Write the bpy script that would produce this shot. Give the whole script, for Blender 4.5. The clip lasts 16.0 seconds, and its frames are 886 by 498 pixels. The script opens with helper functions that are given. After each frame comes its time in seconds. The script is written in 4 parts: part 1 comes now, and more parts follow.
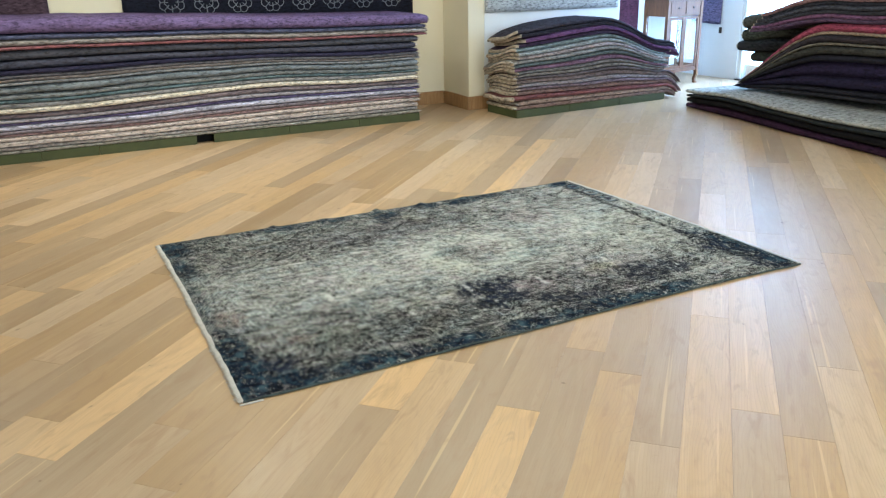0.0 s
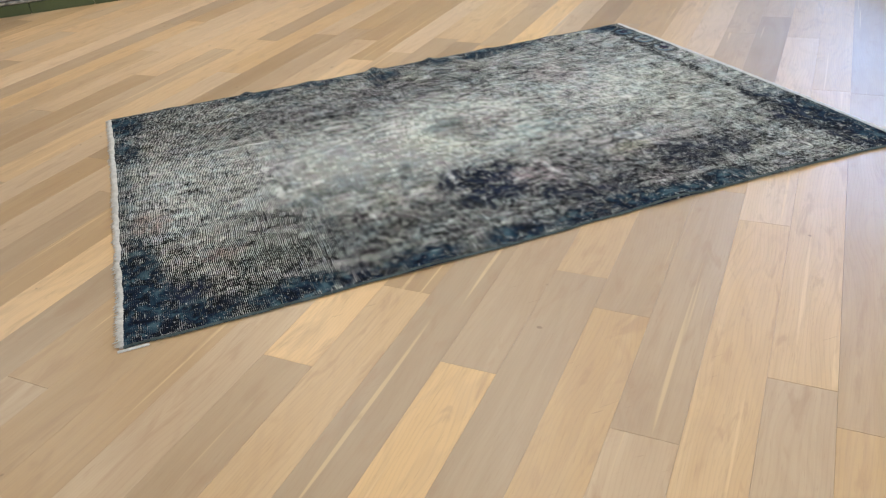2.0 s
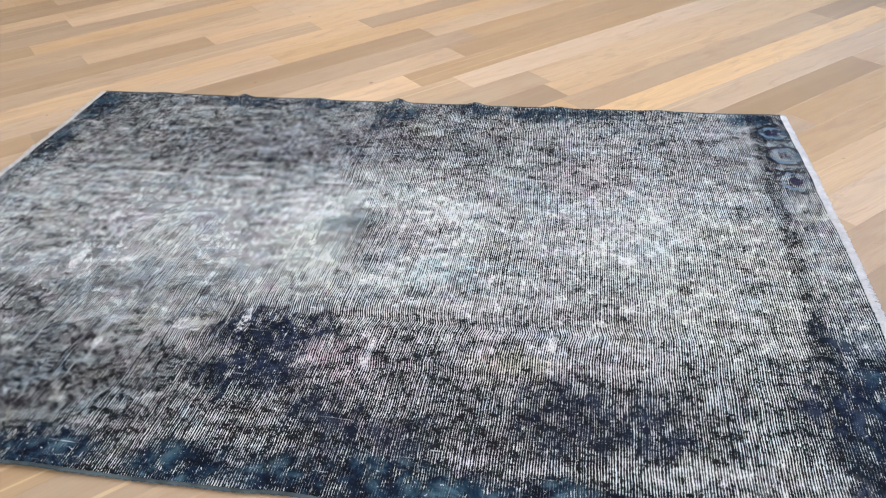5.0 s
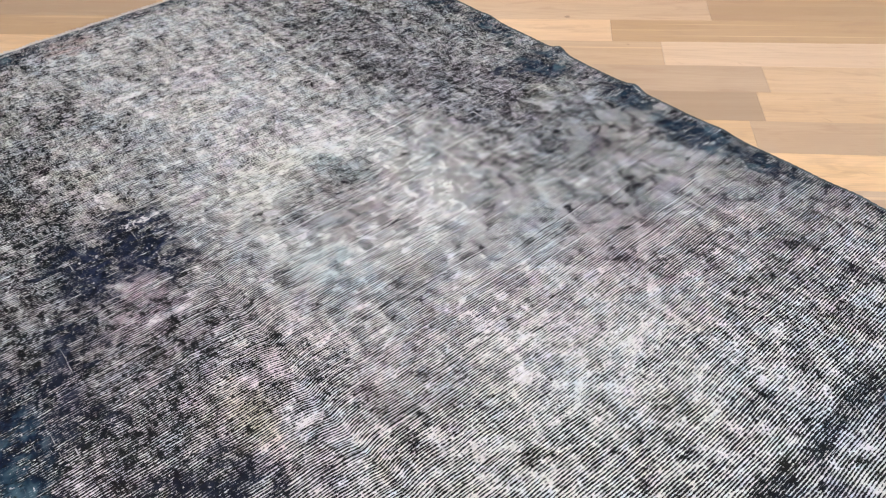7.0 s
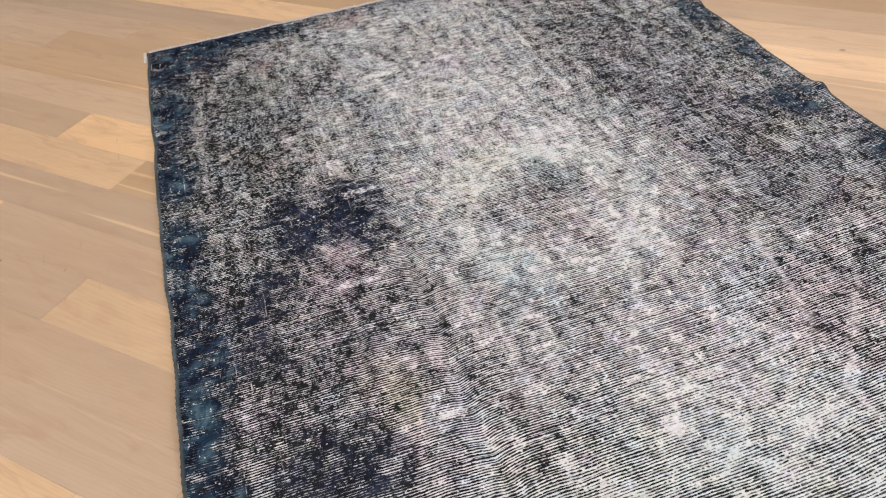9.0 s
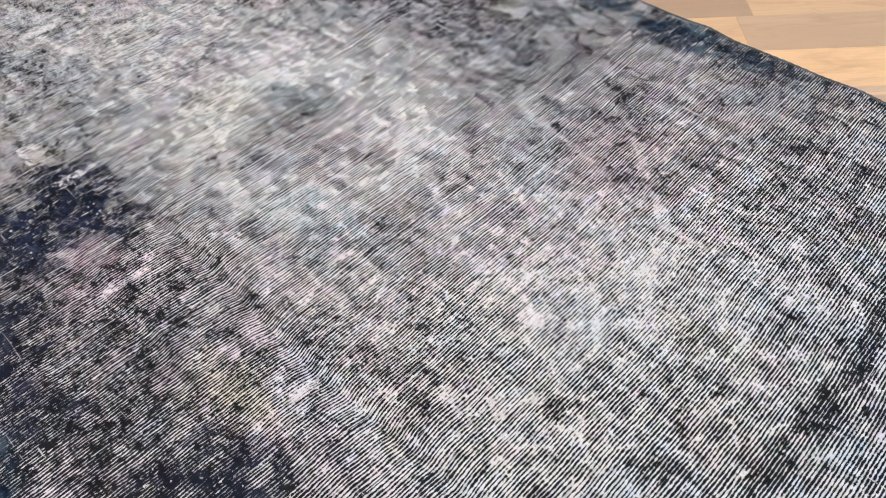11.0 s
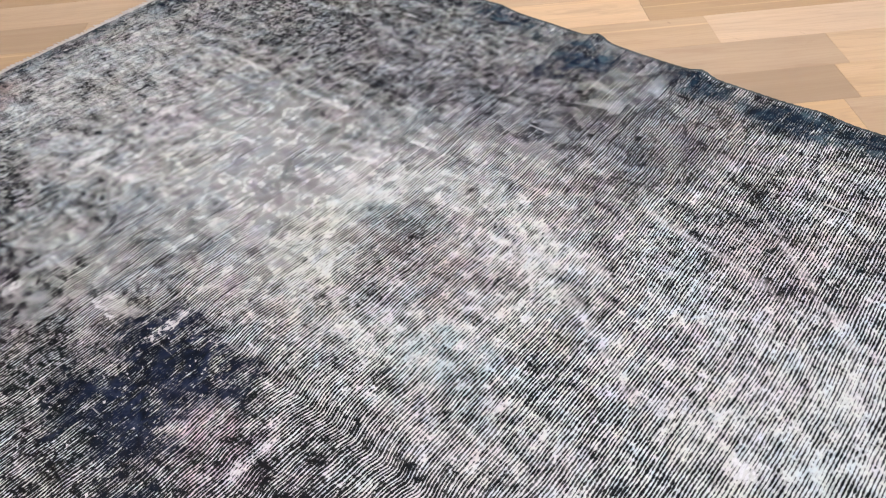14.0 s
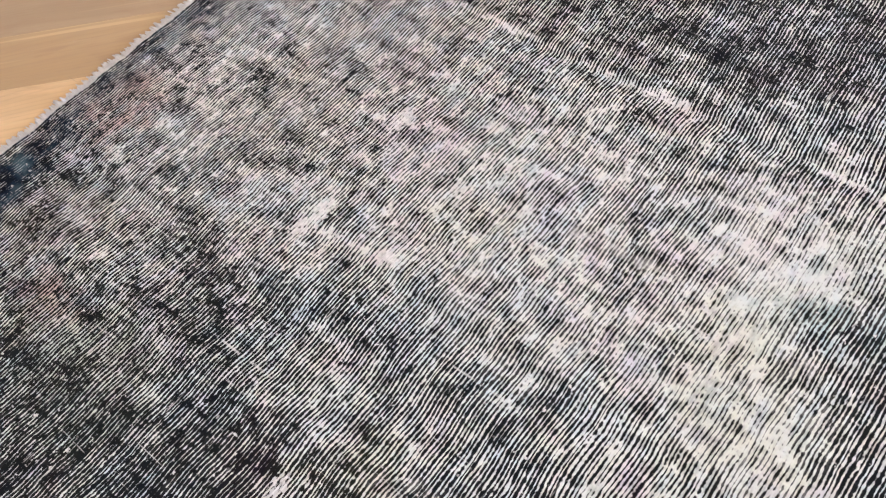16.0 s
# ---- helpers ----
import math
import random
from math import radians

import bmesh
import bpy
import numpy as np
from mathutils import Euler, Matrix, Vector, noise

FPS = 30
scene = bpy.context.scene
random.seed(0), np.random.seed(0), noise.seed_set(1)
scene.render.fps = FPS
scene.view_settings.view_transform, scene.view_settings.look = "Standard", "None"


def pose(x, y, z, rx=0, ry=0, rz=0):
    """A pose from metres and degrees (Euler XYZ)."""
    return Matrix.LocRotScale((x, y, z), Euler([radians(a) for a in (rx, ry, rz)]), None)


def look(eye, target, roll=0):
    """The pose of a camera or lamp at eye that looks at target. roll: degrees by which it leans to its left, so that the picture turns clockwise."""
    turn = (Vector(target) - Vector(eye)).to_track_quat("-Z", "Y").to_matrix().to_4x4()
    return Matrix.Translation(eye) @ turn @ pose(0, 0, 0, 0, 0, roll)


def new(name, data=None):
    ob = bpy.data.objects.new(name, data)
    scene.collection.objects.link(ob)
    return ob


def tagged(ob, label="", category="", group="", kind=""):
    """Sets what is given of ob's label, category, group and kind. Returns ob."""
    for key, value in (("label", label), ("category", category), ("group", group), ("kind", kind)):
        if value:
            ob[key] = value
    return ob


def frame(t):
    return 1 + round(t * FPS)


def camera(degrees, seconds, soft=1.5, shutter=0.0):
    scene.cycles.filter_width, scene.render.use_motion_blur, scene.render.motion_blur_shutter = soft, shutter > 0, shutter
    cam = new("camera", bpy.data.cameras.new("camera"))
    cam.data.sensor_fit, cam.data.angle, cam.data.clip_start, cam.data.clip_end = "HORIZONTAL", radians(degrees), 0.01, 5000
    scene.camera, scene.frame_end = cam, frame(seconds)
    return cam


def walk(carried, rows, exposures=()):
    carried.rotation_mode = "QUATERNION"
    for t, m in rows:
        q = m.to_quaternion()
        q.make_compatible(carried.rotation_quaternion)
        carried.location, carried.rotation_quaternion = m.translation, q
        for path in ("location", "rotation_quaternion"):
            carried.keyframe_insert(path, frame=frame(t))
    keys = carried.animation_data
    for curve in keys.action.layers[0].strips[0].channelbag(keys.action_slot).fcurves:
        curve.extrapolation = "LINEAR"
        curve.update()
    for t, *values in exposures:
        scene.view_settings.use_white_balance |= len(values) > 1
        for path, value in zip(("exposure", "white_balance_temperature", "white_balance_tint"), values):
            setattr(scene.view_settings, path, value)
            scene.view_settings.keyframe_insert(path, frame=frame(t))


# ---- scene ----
cam = camera(58.5, 16.0, soft=1.25)
PATH = [
    (0, (-0.459, -2.658, 1.521), (0.381, -0.971, 0.851), -1.1),
    (0.5, (-0.341, -2.535, 1.459), (0.461, -0.872, 0.691), -1.9),
    (1, (-0.088, -2.384, 1.452), (0.597, -0.687, 0.645), -4.2),
    (1.5, (0.12, -2.274, 1.436), (0.726, -0.582, 0.56), -5.6),
    (2, (0.344, -2.083, 1.379), (0.88, -0.455, 0.349), -4.9),
    (2.5, (0.658, -1.951, 1.348), (1.101, -0.33, 0.263), -5.4),
    (3, (1.008, -1.814, 1.366), (1.285, -0.151, 0.29), -5.9),
    (3.5, (1.274, -1.577, 1.366), (1.454, 0.089, 0.275), -4.2),
    (4, (1.598, -1.369, 1.362), (1.671, 0.29, 0.247), -4.2),
    (4.5, (1.966, -1.173, 1.386), (1.793, 0.474, 0.265), -5.9),
    (4.7, (2.054, -1.116, 1.399), (1.805, 0.521, 0.276), -4.9),
    (6.8, (3.06, 0.132, 1.363), (1.984, 1.171, 0.035), -1.6),
    (7, (3.093, 0.233, 1.321), (1.892, 1.118, -0.011), -3.4),
    (7.5, (3.181, 0.494, 1.312), (1.739, 0.905, -0.011), -6.1),
    (8, (3.163, 0.508, 1.286), (1.685, 0.691, -0.05), -5.8),
    (8.5, (3.146, 0.42, 1.349), (1.656, 0.663, 0.038), -7.2),
    (9, (3.146, 0.372, 1.345), (1.667, 0.71, 0.043), -7.4),
    (9.5, (3.102, 0.33, 1.306), (1.683, 0.742, -0.041), -6.7),
    (10, (2.958, 0.373, 1.23), (1.67, 0.914, -0.201), -5.6),
    (10.2, (2.931, 0.383, 1.21), (1.709, 0.998, -0.249), -5.4),
    (12.3, (2.877, -0.01, 1.285), (2.1, 1.21, -0.096), -3.4),
    (12.5, (2.88, 0.038, 1.284), (2.073, 1.268, -0.072), -5.0),
    (13, (2.811, 0.146, 1.344), (1.928, 1.355, 0.017), -7.5),
    (13.5, (2.713, 0.179, 1.294), (1.742, 1.312, -0.038), -7.2),
    (14, (2.447, 0.182, 1.22), (1.46, 1.222, -0.175), -4.6),
    (14.5, (2.142, 0.26, 1.12), (1.161, 1.193, -0.353), -3.5),
    (15, (1.823, 0.407, 1.05), (0.837, 1.217, -0.49), -6.0),
    (15.5, (1.632, 0.435, 1.069), (0.68, 1.148, -0.54), -9.7),
    (16, (1.379, 0.408, 1.083), (0.563, 1.128, -0.595), -11.6),
]
walk(cam, [(t, look(eye, target, roll)) for t, eye, target, roll in PATH],
     exposures=[(0.0, -0.06, 5850, -2), (1.2, -0.09, 5720, 1), (2.6, -0.12, 5650, 7), (3.3, 0.0, 5350, 6), (4.0, 0.09, 5200, 6), (4.5, 0.15, 5250, 9), (7.0, 0.07, 5700, 17), (9.0, 0.01, 5900, 18), (10.0, 0.10, 5800, 20), (12.5, -0.01, 5750, 17), (13.0, 0.07, 5700, 17), (14.5, 0.10, 5700, 17), (15.0, 0.30, 5900, 20), (15.5, 0.14, 5900, 19), (16.0, 0.08, 5900, 19)])

# ---------------------------------------------------------------- light
world = bpy.data.worlds.new("daylight")
scene.world = world
world.use_nodes = True
wnt = world.node_tree
sky = wnt.nodes.new("ShaderNodeTexSky")
sky.sky_type, sky.sun_disc = "NISHITA", False
sky.sun_elevation, sky.sun_rotation = radians(48), radians(10)
wnt.links.new(sky.outputs[0], wnt.nodes["Background"].inputs[0])
wnt.nodes["Background"].inputs[1].default_value = 0.12

sun = new("sun", bpy.data.lights.new("sun", "SUN"))
sun.data.energy, sun.data.angle, sun.data.color = 3.5, radians(0.5), (1.0, 0.95, 0.88)
sun.matrix_world = look((2, 12, 14), (0.2, 1.5, 0))


def area(name, eye, target, sx, sy, watts, color):
    li = bpy.data.lights.new(name, "AREA")
    li.shape, li.size, li.size_y, li.energy, li.color = "RECTANGLE", sx, sy, watts, color
    ob = new(name, li)
    ob.matrix_world = look(eye, target)
    return ob


# sky light in the doorway and in an east window inferred from bluish floor
area("doorway_daylight", (8.16, 4.55, 1.45), (0, 4.2, 1.0), 1.6, 2.5, 235, (0.40, 0.60, 1.0))
# soft fill through an added, unseen opening in the south wall
area("south_fill_light", (2.8, -5.05, 1.6), (2.8, 2, 0.5), 6.2, 2.5, 225, (1.0, 0.95, 0.90))
area("east_window_daylight", (8.16, -0.4, 1.85), (2.0, -0.2, 0.3), 5.4, 1.7, 85, (0.60, 0.79, 1.0))
# warm ceiling lamps out of view; number and places chosen to brighten floor and stacks
for lx, ly, watts in ((-1.4, 3.95, 34), (0.9, 3.8, 48), (0.5, -1.2, 15), (2.4, 2.6, 30), (1.6, 0.6, 26), (4.4, 2.4, 8)):
    area("unseen_ceiling_light", (lx, ly, 3.14), (lx, ly, 0), 0.5, 0.5, watts, (1.0, 0.88, 0.71))


# ---------------------------------------------------------------- node helpers
class Nodes:
    """A small helper to write shader sums."""

    def __init__(self, name):
        self.mat = bpy.data.materials.new(name)
        self.mat.use_nodes = True
        self.nt = self.mat.node_tree
        self.bsdf = self.nt.nodes["Principled BSDF"]

    def put(self, socket, value):
        if isinstance(value, bpy.types.NodeSocket):
            self.nt.links.new(value, socket)
        elif isinstance(value, (tuple, list)) and len(value) == 3 and socket.type == "RGBA":
            socket.default_value = (*value, 1)
        else:
            socket.default_value = value

    def node(self, kind, *ins, **props):
        n = self.nt.nodes.new(kind)
        for key, value in props.items():
            if key == "operation":
                n.operation = value
            elif key == "blend_type":
                n.blend_type = value
            elif key == "data_type":
                n.data_type = value
            elif key == "interpolation_type":
                n.interpolation_type = value
        for i, v in enumerate(ins):
            if v is not None:
                self.put(n.inputs[i], v)
        return n

    def m(self, op, a, b=0.0, c=0.0):
        return self.node("ShaderNodeMath", a, b, c, operation=op).outputs[0]

    def add(self, *a):
        out = a[0]
        for b in a[1:]:
            out = self.m("ADD", out, b)
        return out

    def mul(self, *a):
        out = a[0]
        for b in a[1:]:
            out = self.m("MULTIPLY", out, b)
        return out

    def sub(self, a, b):
        return self.m("SUBTRACT", a, b)

    def step(self, x, lo, hi, out_lo=0.0, out_hi=1.0):
        return self.node("ShaderNodeMapRange", x, lo, hi, out_lo, out_hi, interpolation_type="SMOOTHSTEP").outputs[0]

    def lin(self, x, lo, hi, out_lo=0.0, out_hi=1.0):
        return self.node("ShaderNodeMapRange", x, lo, hi, out_lo, out_hi).outputs[0]

    def mix(self, fac, a, b, blend="MIX"):
        n = self.nt.nodes.new("ShaderNodeMix")
        n.data_type, n.blend_type = "RGBA", blend
        self.put(n.inputs[0], fac)
        self.put(n.inputs[6], a)
        self.put(n.inputs[7], b)
        return n.outputs[2]

    def coord(self, which="Object"):
        return self.nt.nodes.new("ShaderNodeTexCoord").outputs[which]

    def xyz(self, v):
        n = self.nt.nodes.new("ShaderNodeSeparateXYZ")
        self.put(n.inputs[0], v)
        return n.outputs[0], n.outputs[1], n.outputs[2]

    def vec(self, x, y, z=0.0):
        return self.node("ShaderNodeCombineXYZ", x, y, z).outputs[0]

    def scale(self, v, s, off=(0, 0, 0)):
        n = self.nt.nodes.new("ShaderNodeMapping")
        self.put(n.inputs[0], v)
        self.put(n.inputs[1], off)
        self.put(n.inputs[3], s)
        return n.outputs[0]

    def noise(self, v, s, detail=3.0, rough=0.55, dist=0.0, color=False):
        n = self.nt.nodes.new("ShaderNodeTexNoise")
        self.put(n.inputs["Vector"], v)
        n.inputs["Scale"].default_value = s
        n.inputs["Detail"].default_value = detail
        n.inputs["Roughness"].default_value = rough
        n.inputs["Distortion"].default_value = dist
        return n.outputs[1 if color else 0]

    def ramp(self, x, stops):
        n = self.nt.nodes.new("ShaderNodeValToRGB")
        self.put(n.inputs[0], x)
        el = n.color_ramp.elements
        while len(el) < len(stops):
            el.new(0.5)
        for e, (p, c) in zip(el, stops):
            e.position, e.color = p, (*c, 1)
        return n.outputs[0]

    def bump(self, height, strength=0.5, dist=0.002):
        n = self.nt.nodes.new("ShaderNodeBump")
        n.inputs["Strength"].default_value = strength
        n.inputs["Distance"].default_value = dist
        self.put(n.inputs["Height"], height)
        self.nt.links.new(n.outputs[0], self.bsdf.inputs["Normal"])

    def done(self, color, rough=0.6, spec=0.5, metal=0.0):
        self.put(self.bsdf.inputs["Base Color"], color)
        self.put(self.bsdf.inputs["Roughness"], rough)
        self.bsdf.inputs["Specular IOR Level"].default_value = spec
        self.bsdf.inputs["Metallic"].default_value = metal
        return self.mat


# ---------------------------------------------------------------- materials
def paint_material(name, color):
    k = Nodes(name)
    p = k.coord()
    a = k.noise(p, 1.3, 3)
    b = k.noise(p, 140, 2)
    c = k.mix(k.mul(a, 0.16), color, tuple(v * 0.86 for v in color))
    k.bump(b, 0.12, 0.001)
    return k.done(c, 0.62, 0.35)


def plank_material(name, apart=False):
    """Oiled oak; the tone of each plank comes from its object colour, the grain from its own length."""
    k = Nodes(name)
    info = k.nt.nodes.new("ShaderNodeObjectInfo")
    rnd, tone = info.outputs["Random"], info.outputs["Color"]
    geo = k.nt.nodes.new("ShaderNodeNewGeometry").outputs["Position"]
    px, py, _ = k.xyz(geo)
    along = k.mul(k.add(px, py), 0.7071)
    across = k.mul(k.sub(px, py), 0.7071)
    if apart:
        rnd = k.nt.nodes.new("ShaderNodeNewGeometry").outputs["Random Per Island"]
        tone = k.mix(rnd, (0.36, 0.24, 0.145), (0.64, 0.46, 0.28))
    shift = k.mul(rnd, 37.0)
    g = k.vec(k.add(along, shift), k.add(across, k.mul(rnd, 11.0)), shift)
    wob = k.noise(k.scale(g, (1.3, 5.0, 1)), 1.0, 2)
    fig = k.noise(k.scale(g, (0.7, 8.0, 1)), 1.0, 3, 0.55, 1.8)
    rings = k.m("SINE", k.mul(k.add(k.mul(k.add(across, k.mul(rnd, 3.0)), 40.0), k.mul(wob, 22.0)), 2.2))
    arch = k.m("SINE", k.add(k.mul(across, 520.0), k.mul(k.noise(k.scale(g, (1.1, 4.2, 1), (0, 7, 0)), 1.0, 2, 0.45), 95.0)))
    fine = k.noise(k.scale(g, (9, 420, 1)), 1.0, 2, 0.6)
    pores = k.step(k.noise(k.scale(g, (16, 300, 1)), 1.0, 2, 0.6), 0.60, 0.72)
    flame = k.step(k.noise(k.scale(g, (0.8, 42, 1)), 1.0, 1, 0.5), 0.685, 0.75)
    base = k.mix(0.32, tone, k.mix(k.step(fig, 0.36, 0.64), (0.43, 0.295, 0.168), (0.545, 0.398, 0.240)))
    base = k.mix(k.mul(k.step(rings, 0.0, 1.0), 0.15), base, (0.37, 0.245, 0.145))
    base = k.mix(k.mul(k.step(arch, 0.3, 1.0), 0.13), base, (0.33, 0.215, 0.125))
    base = k.mix(k.mul(fine, 0.13), base, (0.60, 0.45, 0.31))
    base = k.mix(k.mul(pores, 0.20), base, (0.27, 0.150, 0.075))
    base = k.mix(k.mul(flame, 0.45), base, (0.74, 0.54, 0.28))
    dirt = k.step(k.noise(geo, 1.1, 4, 0.6), 0.45, 0.75)
    base = k.mix(k.mul(dirt, 0.16), base, (0.40, 0.27, 0.17))
    cloud = k.noise(k.scale(g, (4.0, 16.0, 1), (0, 3, 0)), 1.0, 3, 0.6, 1.0)
    base = k.mix(k.step(cloud, 0.52, 0.70, 0.0, 0.38), base, (0.35, 0.220, 0.125))
    scuff = k.mul(k.step(k.noise(k.scale(geo, (9, 160, 1)), 1.0, 1, 0.5, 0.8), 0.73, 0.77), k.step(k.noise(geo, 2.3, 2), 0.52, 0.62))
    base = k.mix(k.mul(scuff, 0.4), base, (0.20, 0.12, 0.07))
    knot = k.step(k.noise(geo, 17, 1), 0.775, 0.80)
    base = k.mix(k.mul(knot, 0.6), base, (0.16, 0.09, 0.05))
    rough = k.add(k.mul(k.noise(geo, 3.0, 3), 0.14), k.mul(fine, 0.08), 0.27)
    k.bump(k.add(fine, k.mul(pores, -0.7), k.mul(k.step(arch, 0.0, 1.0), -0.8)), 0.16, 0.0008)
    return k.done(base, rough, 0.45)


def wool_material(name="folded_wool", tint=None):
    """Sheared wool of the stacked rugs: colour from the object, mottled by old dye and worn pattern."""
    k = Nodes(name)
    if tint is None:
        tone = k.nt.nodes.new("ShaderNodeObjectInfo").outputs["Color"]
    else:
        tone = tint
    rnd = k.nt.nodes.new("ShaderNodeObjectInfo").outputs["Random"]
    p = k.nt.nodes.new("ShaderNodeNewGeometry").outputs["Position"]
    p = k.node("ShaderNodeVectorMath", p, k.vec(k.mul(rnd, 9.0), k.mul(rnd, 5.0), 0.0), operation="ADD").outputs[0]
    big = k.noise(k.scale(p, (3, 3, 9)), 1.0, 4, 0.6)
    mid = k.noise(k.scale(p, (22, 22, 60)), 1.0, 3, 0.65)
    fine = k.noise(p, 330, 2, 0.7)
    def times(c, f):
        return k.mix(1.0, c, (f, f, f), "MULTIPLY")

    def lighter(c, f):
        n = k.node("ShaderNodeVectorMath", c, (f, f, f), operation="MULTIPLY")
        return n.outputs[0]

    c = k.mix(k.step(big, 0.42, 0.62), tone, lighter(tone, 1.25))
    c = k.mix(k.mul(k.step(mid, 0.53, 0.62), 0.75), c, lighter(tone, 1.6))
    c = k.mix(k.mul(k.step(mid, 0.47, 0.38), 0.75), c, times(tone, 0.34))
    c = k.mix(k.mul(fine, 0.6), c, times(c, 0.3))
    k.bump(k.add(fine, k.mul(mid, 1.5)), 0.5, 0.004)
    return k.done(c, 0.95, 0.15)


def simple_material(name, color, rough=0.6, spec=0.4, vary=0.25, size=14.0, bump=0.2, metal=0.0):
    k = Nodes(name)
    p = k.coord()
    a = k.noise(p, size, 4, 0.6)
    b = k.noise(p, size * 14, 2)
    c = k.mix(k.mul(k.step(a, 0.3, 0.75), vary * 2), color, tuple(v * 0.55 for v in color))
    k.bump(k.add(a, b), bump, 0.002)
    return k.done(c, rough, spec, metal)


def wood_material(name, dark, light, rough=0.35):
    k = Nodes(name)
    p = k.coord()
    a = k.noise(k.scale(p, (30, 30, 3)), 1.0, 3, 0.6, 1.0)
    b = k.noise(k.scale(p, (220, 220, 8)), 1.0, 2)
    c = k.mix(k.step(a, 0.3, 0.7), dark, light)
    c = k.mix(k.mul(b, 0.3), c, dark)
    k.bump(b, 0.1, 0.001)
    return k.done(c, rough, 0.4)


def glass_material():
    k = Nodes("clear_glass")
    k.bsdf.inputs["Transmission Weight"].default_value = 1.0
    k.bsdf.inputs["IOR"].default_value = 1.45
    return k.done((0.98, 0.99, 0.98), 0.02, 0.5)


MOTIFS = [(2.893, 1.515, 0.050, 0.062, 0.95), (2.890, 1.700, 0.052, 0.058, 0.35), (2.872, 1.885, 0.050, 0.050, 0.9)]


def rug_material():
    """Over-dyed hand-knotted rug, sheared down to its cotton wefts: pale cords, dark wool between them, blue borders."""
    k = Nodes("worn_rug")
    p = k.coord()
    x, y, _ = k.xyz(p)
    uv = k.nt.nodes.new("ShaderNodeUVMap").outputs[0]
    row, across, _ = k.xyz(uv)
    flat = k.vec(x, y, 0.0)
    jx, jy, _ = k.xyz(k.noise(flat, 9.0, 5, 0.68, 0.0, True))
    wx = k.add(x, k.mul(k.sub(jx, 0.5), 0.22))
    wy = k.add(y, k.mul(k.sub(jy, 0.5), 0.22))
    j2x, j2y, _ = k.xyz(k.noise(flat, 38.0, 2, 0.6, 0.0, True))
    fx = k.add(x, k.mul(k.sub(j2x, 0.5), 0.035))
    fy = k.add(y, k.mul(k.sub(j2y, 0.5), 0.035))

    def painted(name):
        n = k.nt.nodes.new("ShaderNodeAttribute")
        n.attribute_name = name
        return (*k.xyz(n.outputs["Color"]), n.outputs["Alpha"], n.outputs["Color"])

    frag = k.noise(k.scale(flat, (34, 15, 1), (2, 6, 0)), 1.0, 4, 0.72)
    n1 = k.noise(flat, 3.2, 4, 0.62, 0.4)
    n2 = k.noise(k.scale(flat, (75, 26, 1)), 1.0, 4, 0.66)
    n3 = k.noise(k.scale(flat, (190, 75, 1), (3, 1, 0)), 1.0, 2, 0.6)
    n4 = k.noise(flat, 15.0, 3, 0.6, 0.6)
    n5 = k.noise(k.scale(flat, (11, 26, 1), (5, 8, 0)), 1.0, 4, 0.65)

    n6 = k.noise(k.scale(flat, (44, 30, 1), (11, 3, 0)), 1.0, 2, 0.55)
    n7 = k.noise(k.vec(k.mul(row, 0.62), k.mul(y, 5.0), 3.0), 1.0, 2, 0.6)
    navy_0, soot_0, pale_big, blue_0, _ = painted("wool_left")
    pale_small, line_0, dark_line_0, halo_0, _ = painted("wear")
    _, _, _, dye_at, dye = painted("dye")
    navy_at = k.mul(navy_0, k.step(frag, 0.38, 0.56, 0.18, 1.0))
    soot = k.mul(soot_0, k.step(frag, 0.36, 0.58, 0.15, 1.0))
    blue_at = k.mul(blue_0, k.step(frag, 0.36, 0.52, 0.15, 1.0))
    line = k.mul(line_0, k.step(n4, 0.42, 0.56))
    dark_line = k.mul(dark_line_0, k.step(n4, 0.60, 0.44))
    halo = k.mul(halo_0, k.step(frag, 0.60, 0.42, 0.35, 1.0), 0.62)

    # borders along the four sides
    low = k.mul(k.step(k.add(y, k.mul(k.sub(j2y, 0.5), 0.03)), 0.148, 0.130), k.step(x, 2.15, 2.45, 0.62, 0.30))
    high = k.mul(k.step(k.add(y, k.mul(k.sub(j2y, 0.5), 0.06)), 1.915, 1.95), 0.55)
    end_low = k.mul(k.step(k.add(x, k.mul(k.sub(j2x, 0.5), 0.05)), 0.165, 0.14), k.step(y, 0.35, 0.65, 0.75, 0.35))
    end_high = k.mul(k.step(k.add(x, k.mul(k.sub(j2x, 0.5), 0.05)), 2.80, 2.835), k.step(y, 0.75, 1.05, 1.0, 0.35))
    bands = k.m("MAXIMUM", k.m("MAXIMUM", low, high), k.m("MAXIMUM", end_low, end_high))
    border = k.m("MAXIMUM", blue_at, k.mul(bands, k.step(frag, 0.42, 0.60, 0.10, 0.60)))
    # narrow guard lines inside the border
    guard = k.mul(k.step(k.m("ABSOLUTE", k.sub(fy, 0.156)), 0.007, 0.003), k.step(x, 2.1, 1.8, 0.3, 1.0))
    guard = k.m("MAXIMUM", guard, k.mul(k.step(k.m("ABSOLUTE", k.sub(fx, 0.165)), 0.007, 0.003), 0.8))
    guard = k.m("MAXIMUM", guard, k.mul(k.step(k.m("ABSOLUTE", k.sub(fy, 0.212)), 0.006, 0.002), k.step(x, 1.6, 1.2), 0.7))
    guard_dark = k.m("MAXIMUM", k.mul(k.step(k.m("ABSOLUTE", k.sub(fy, 0.188)), 0.018, 0.006), 0.7, k.step(x, 2.2, 1.9)), k.step(k.m("ABSOLUTE", k.sub(fx, 2.815)), 0.034, 0.012))

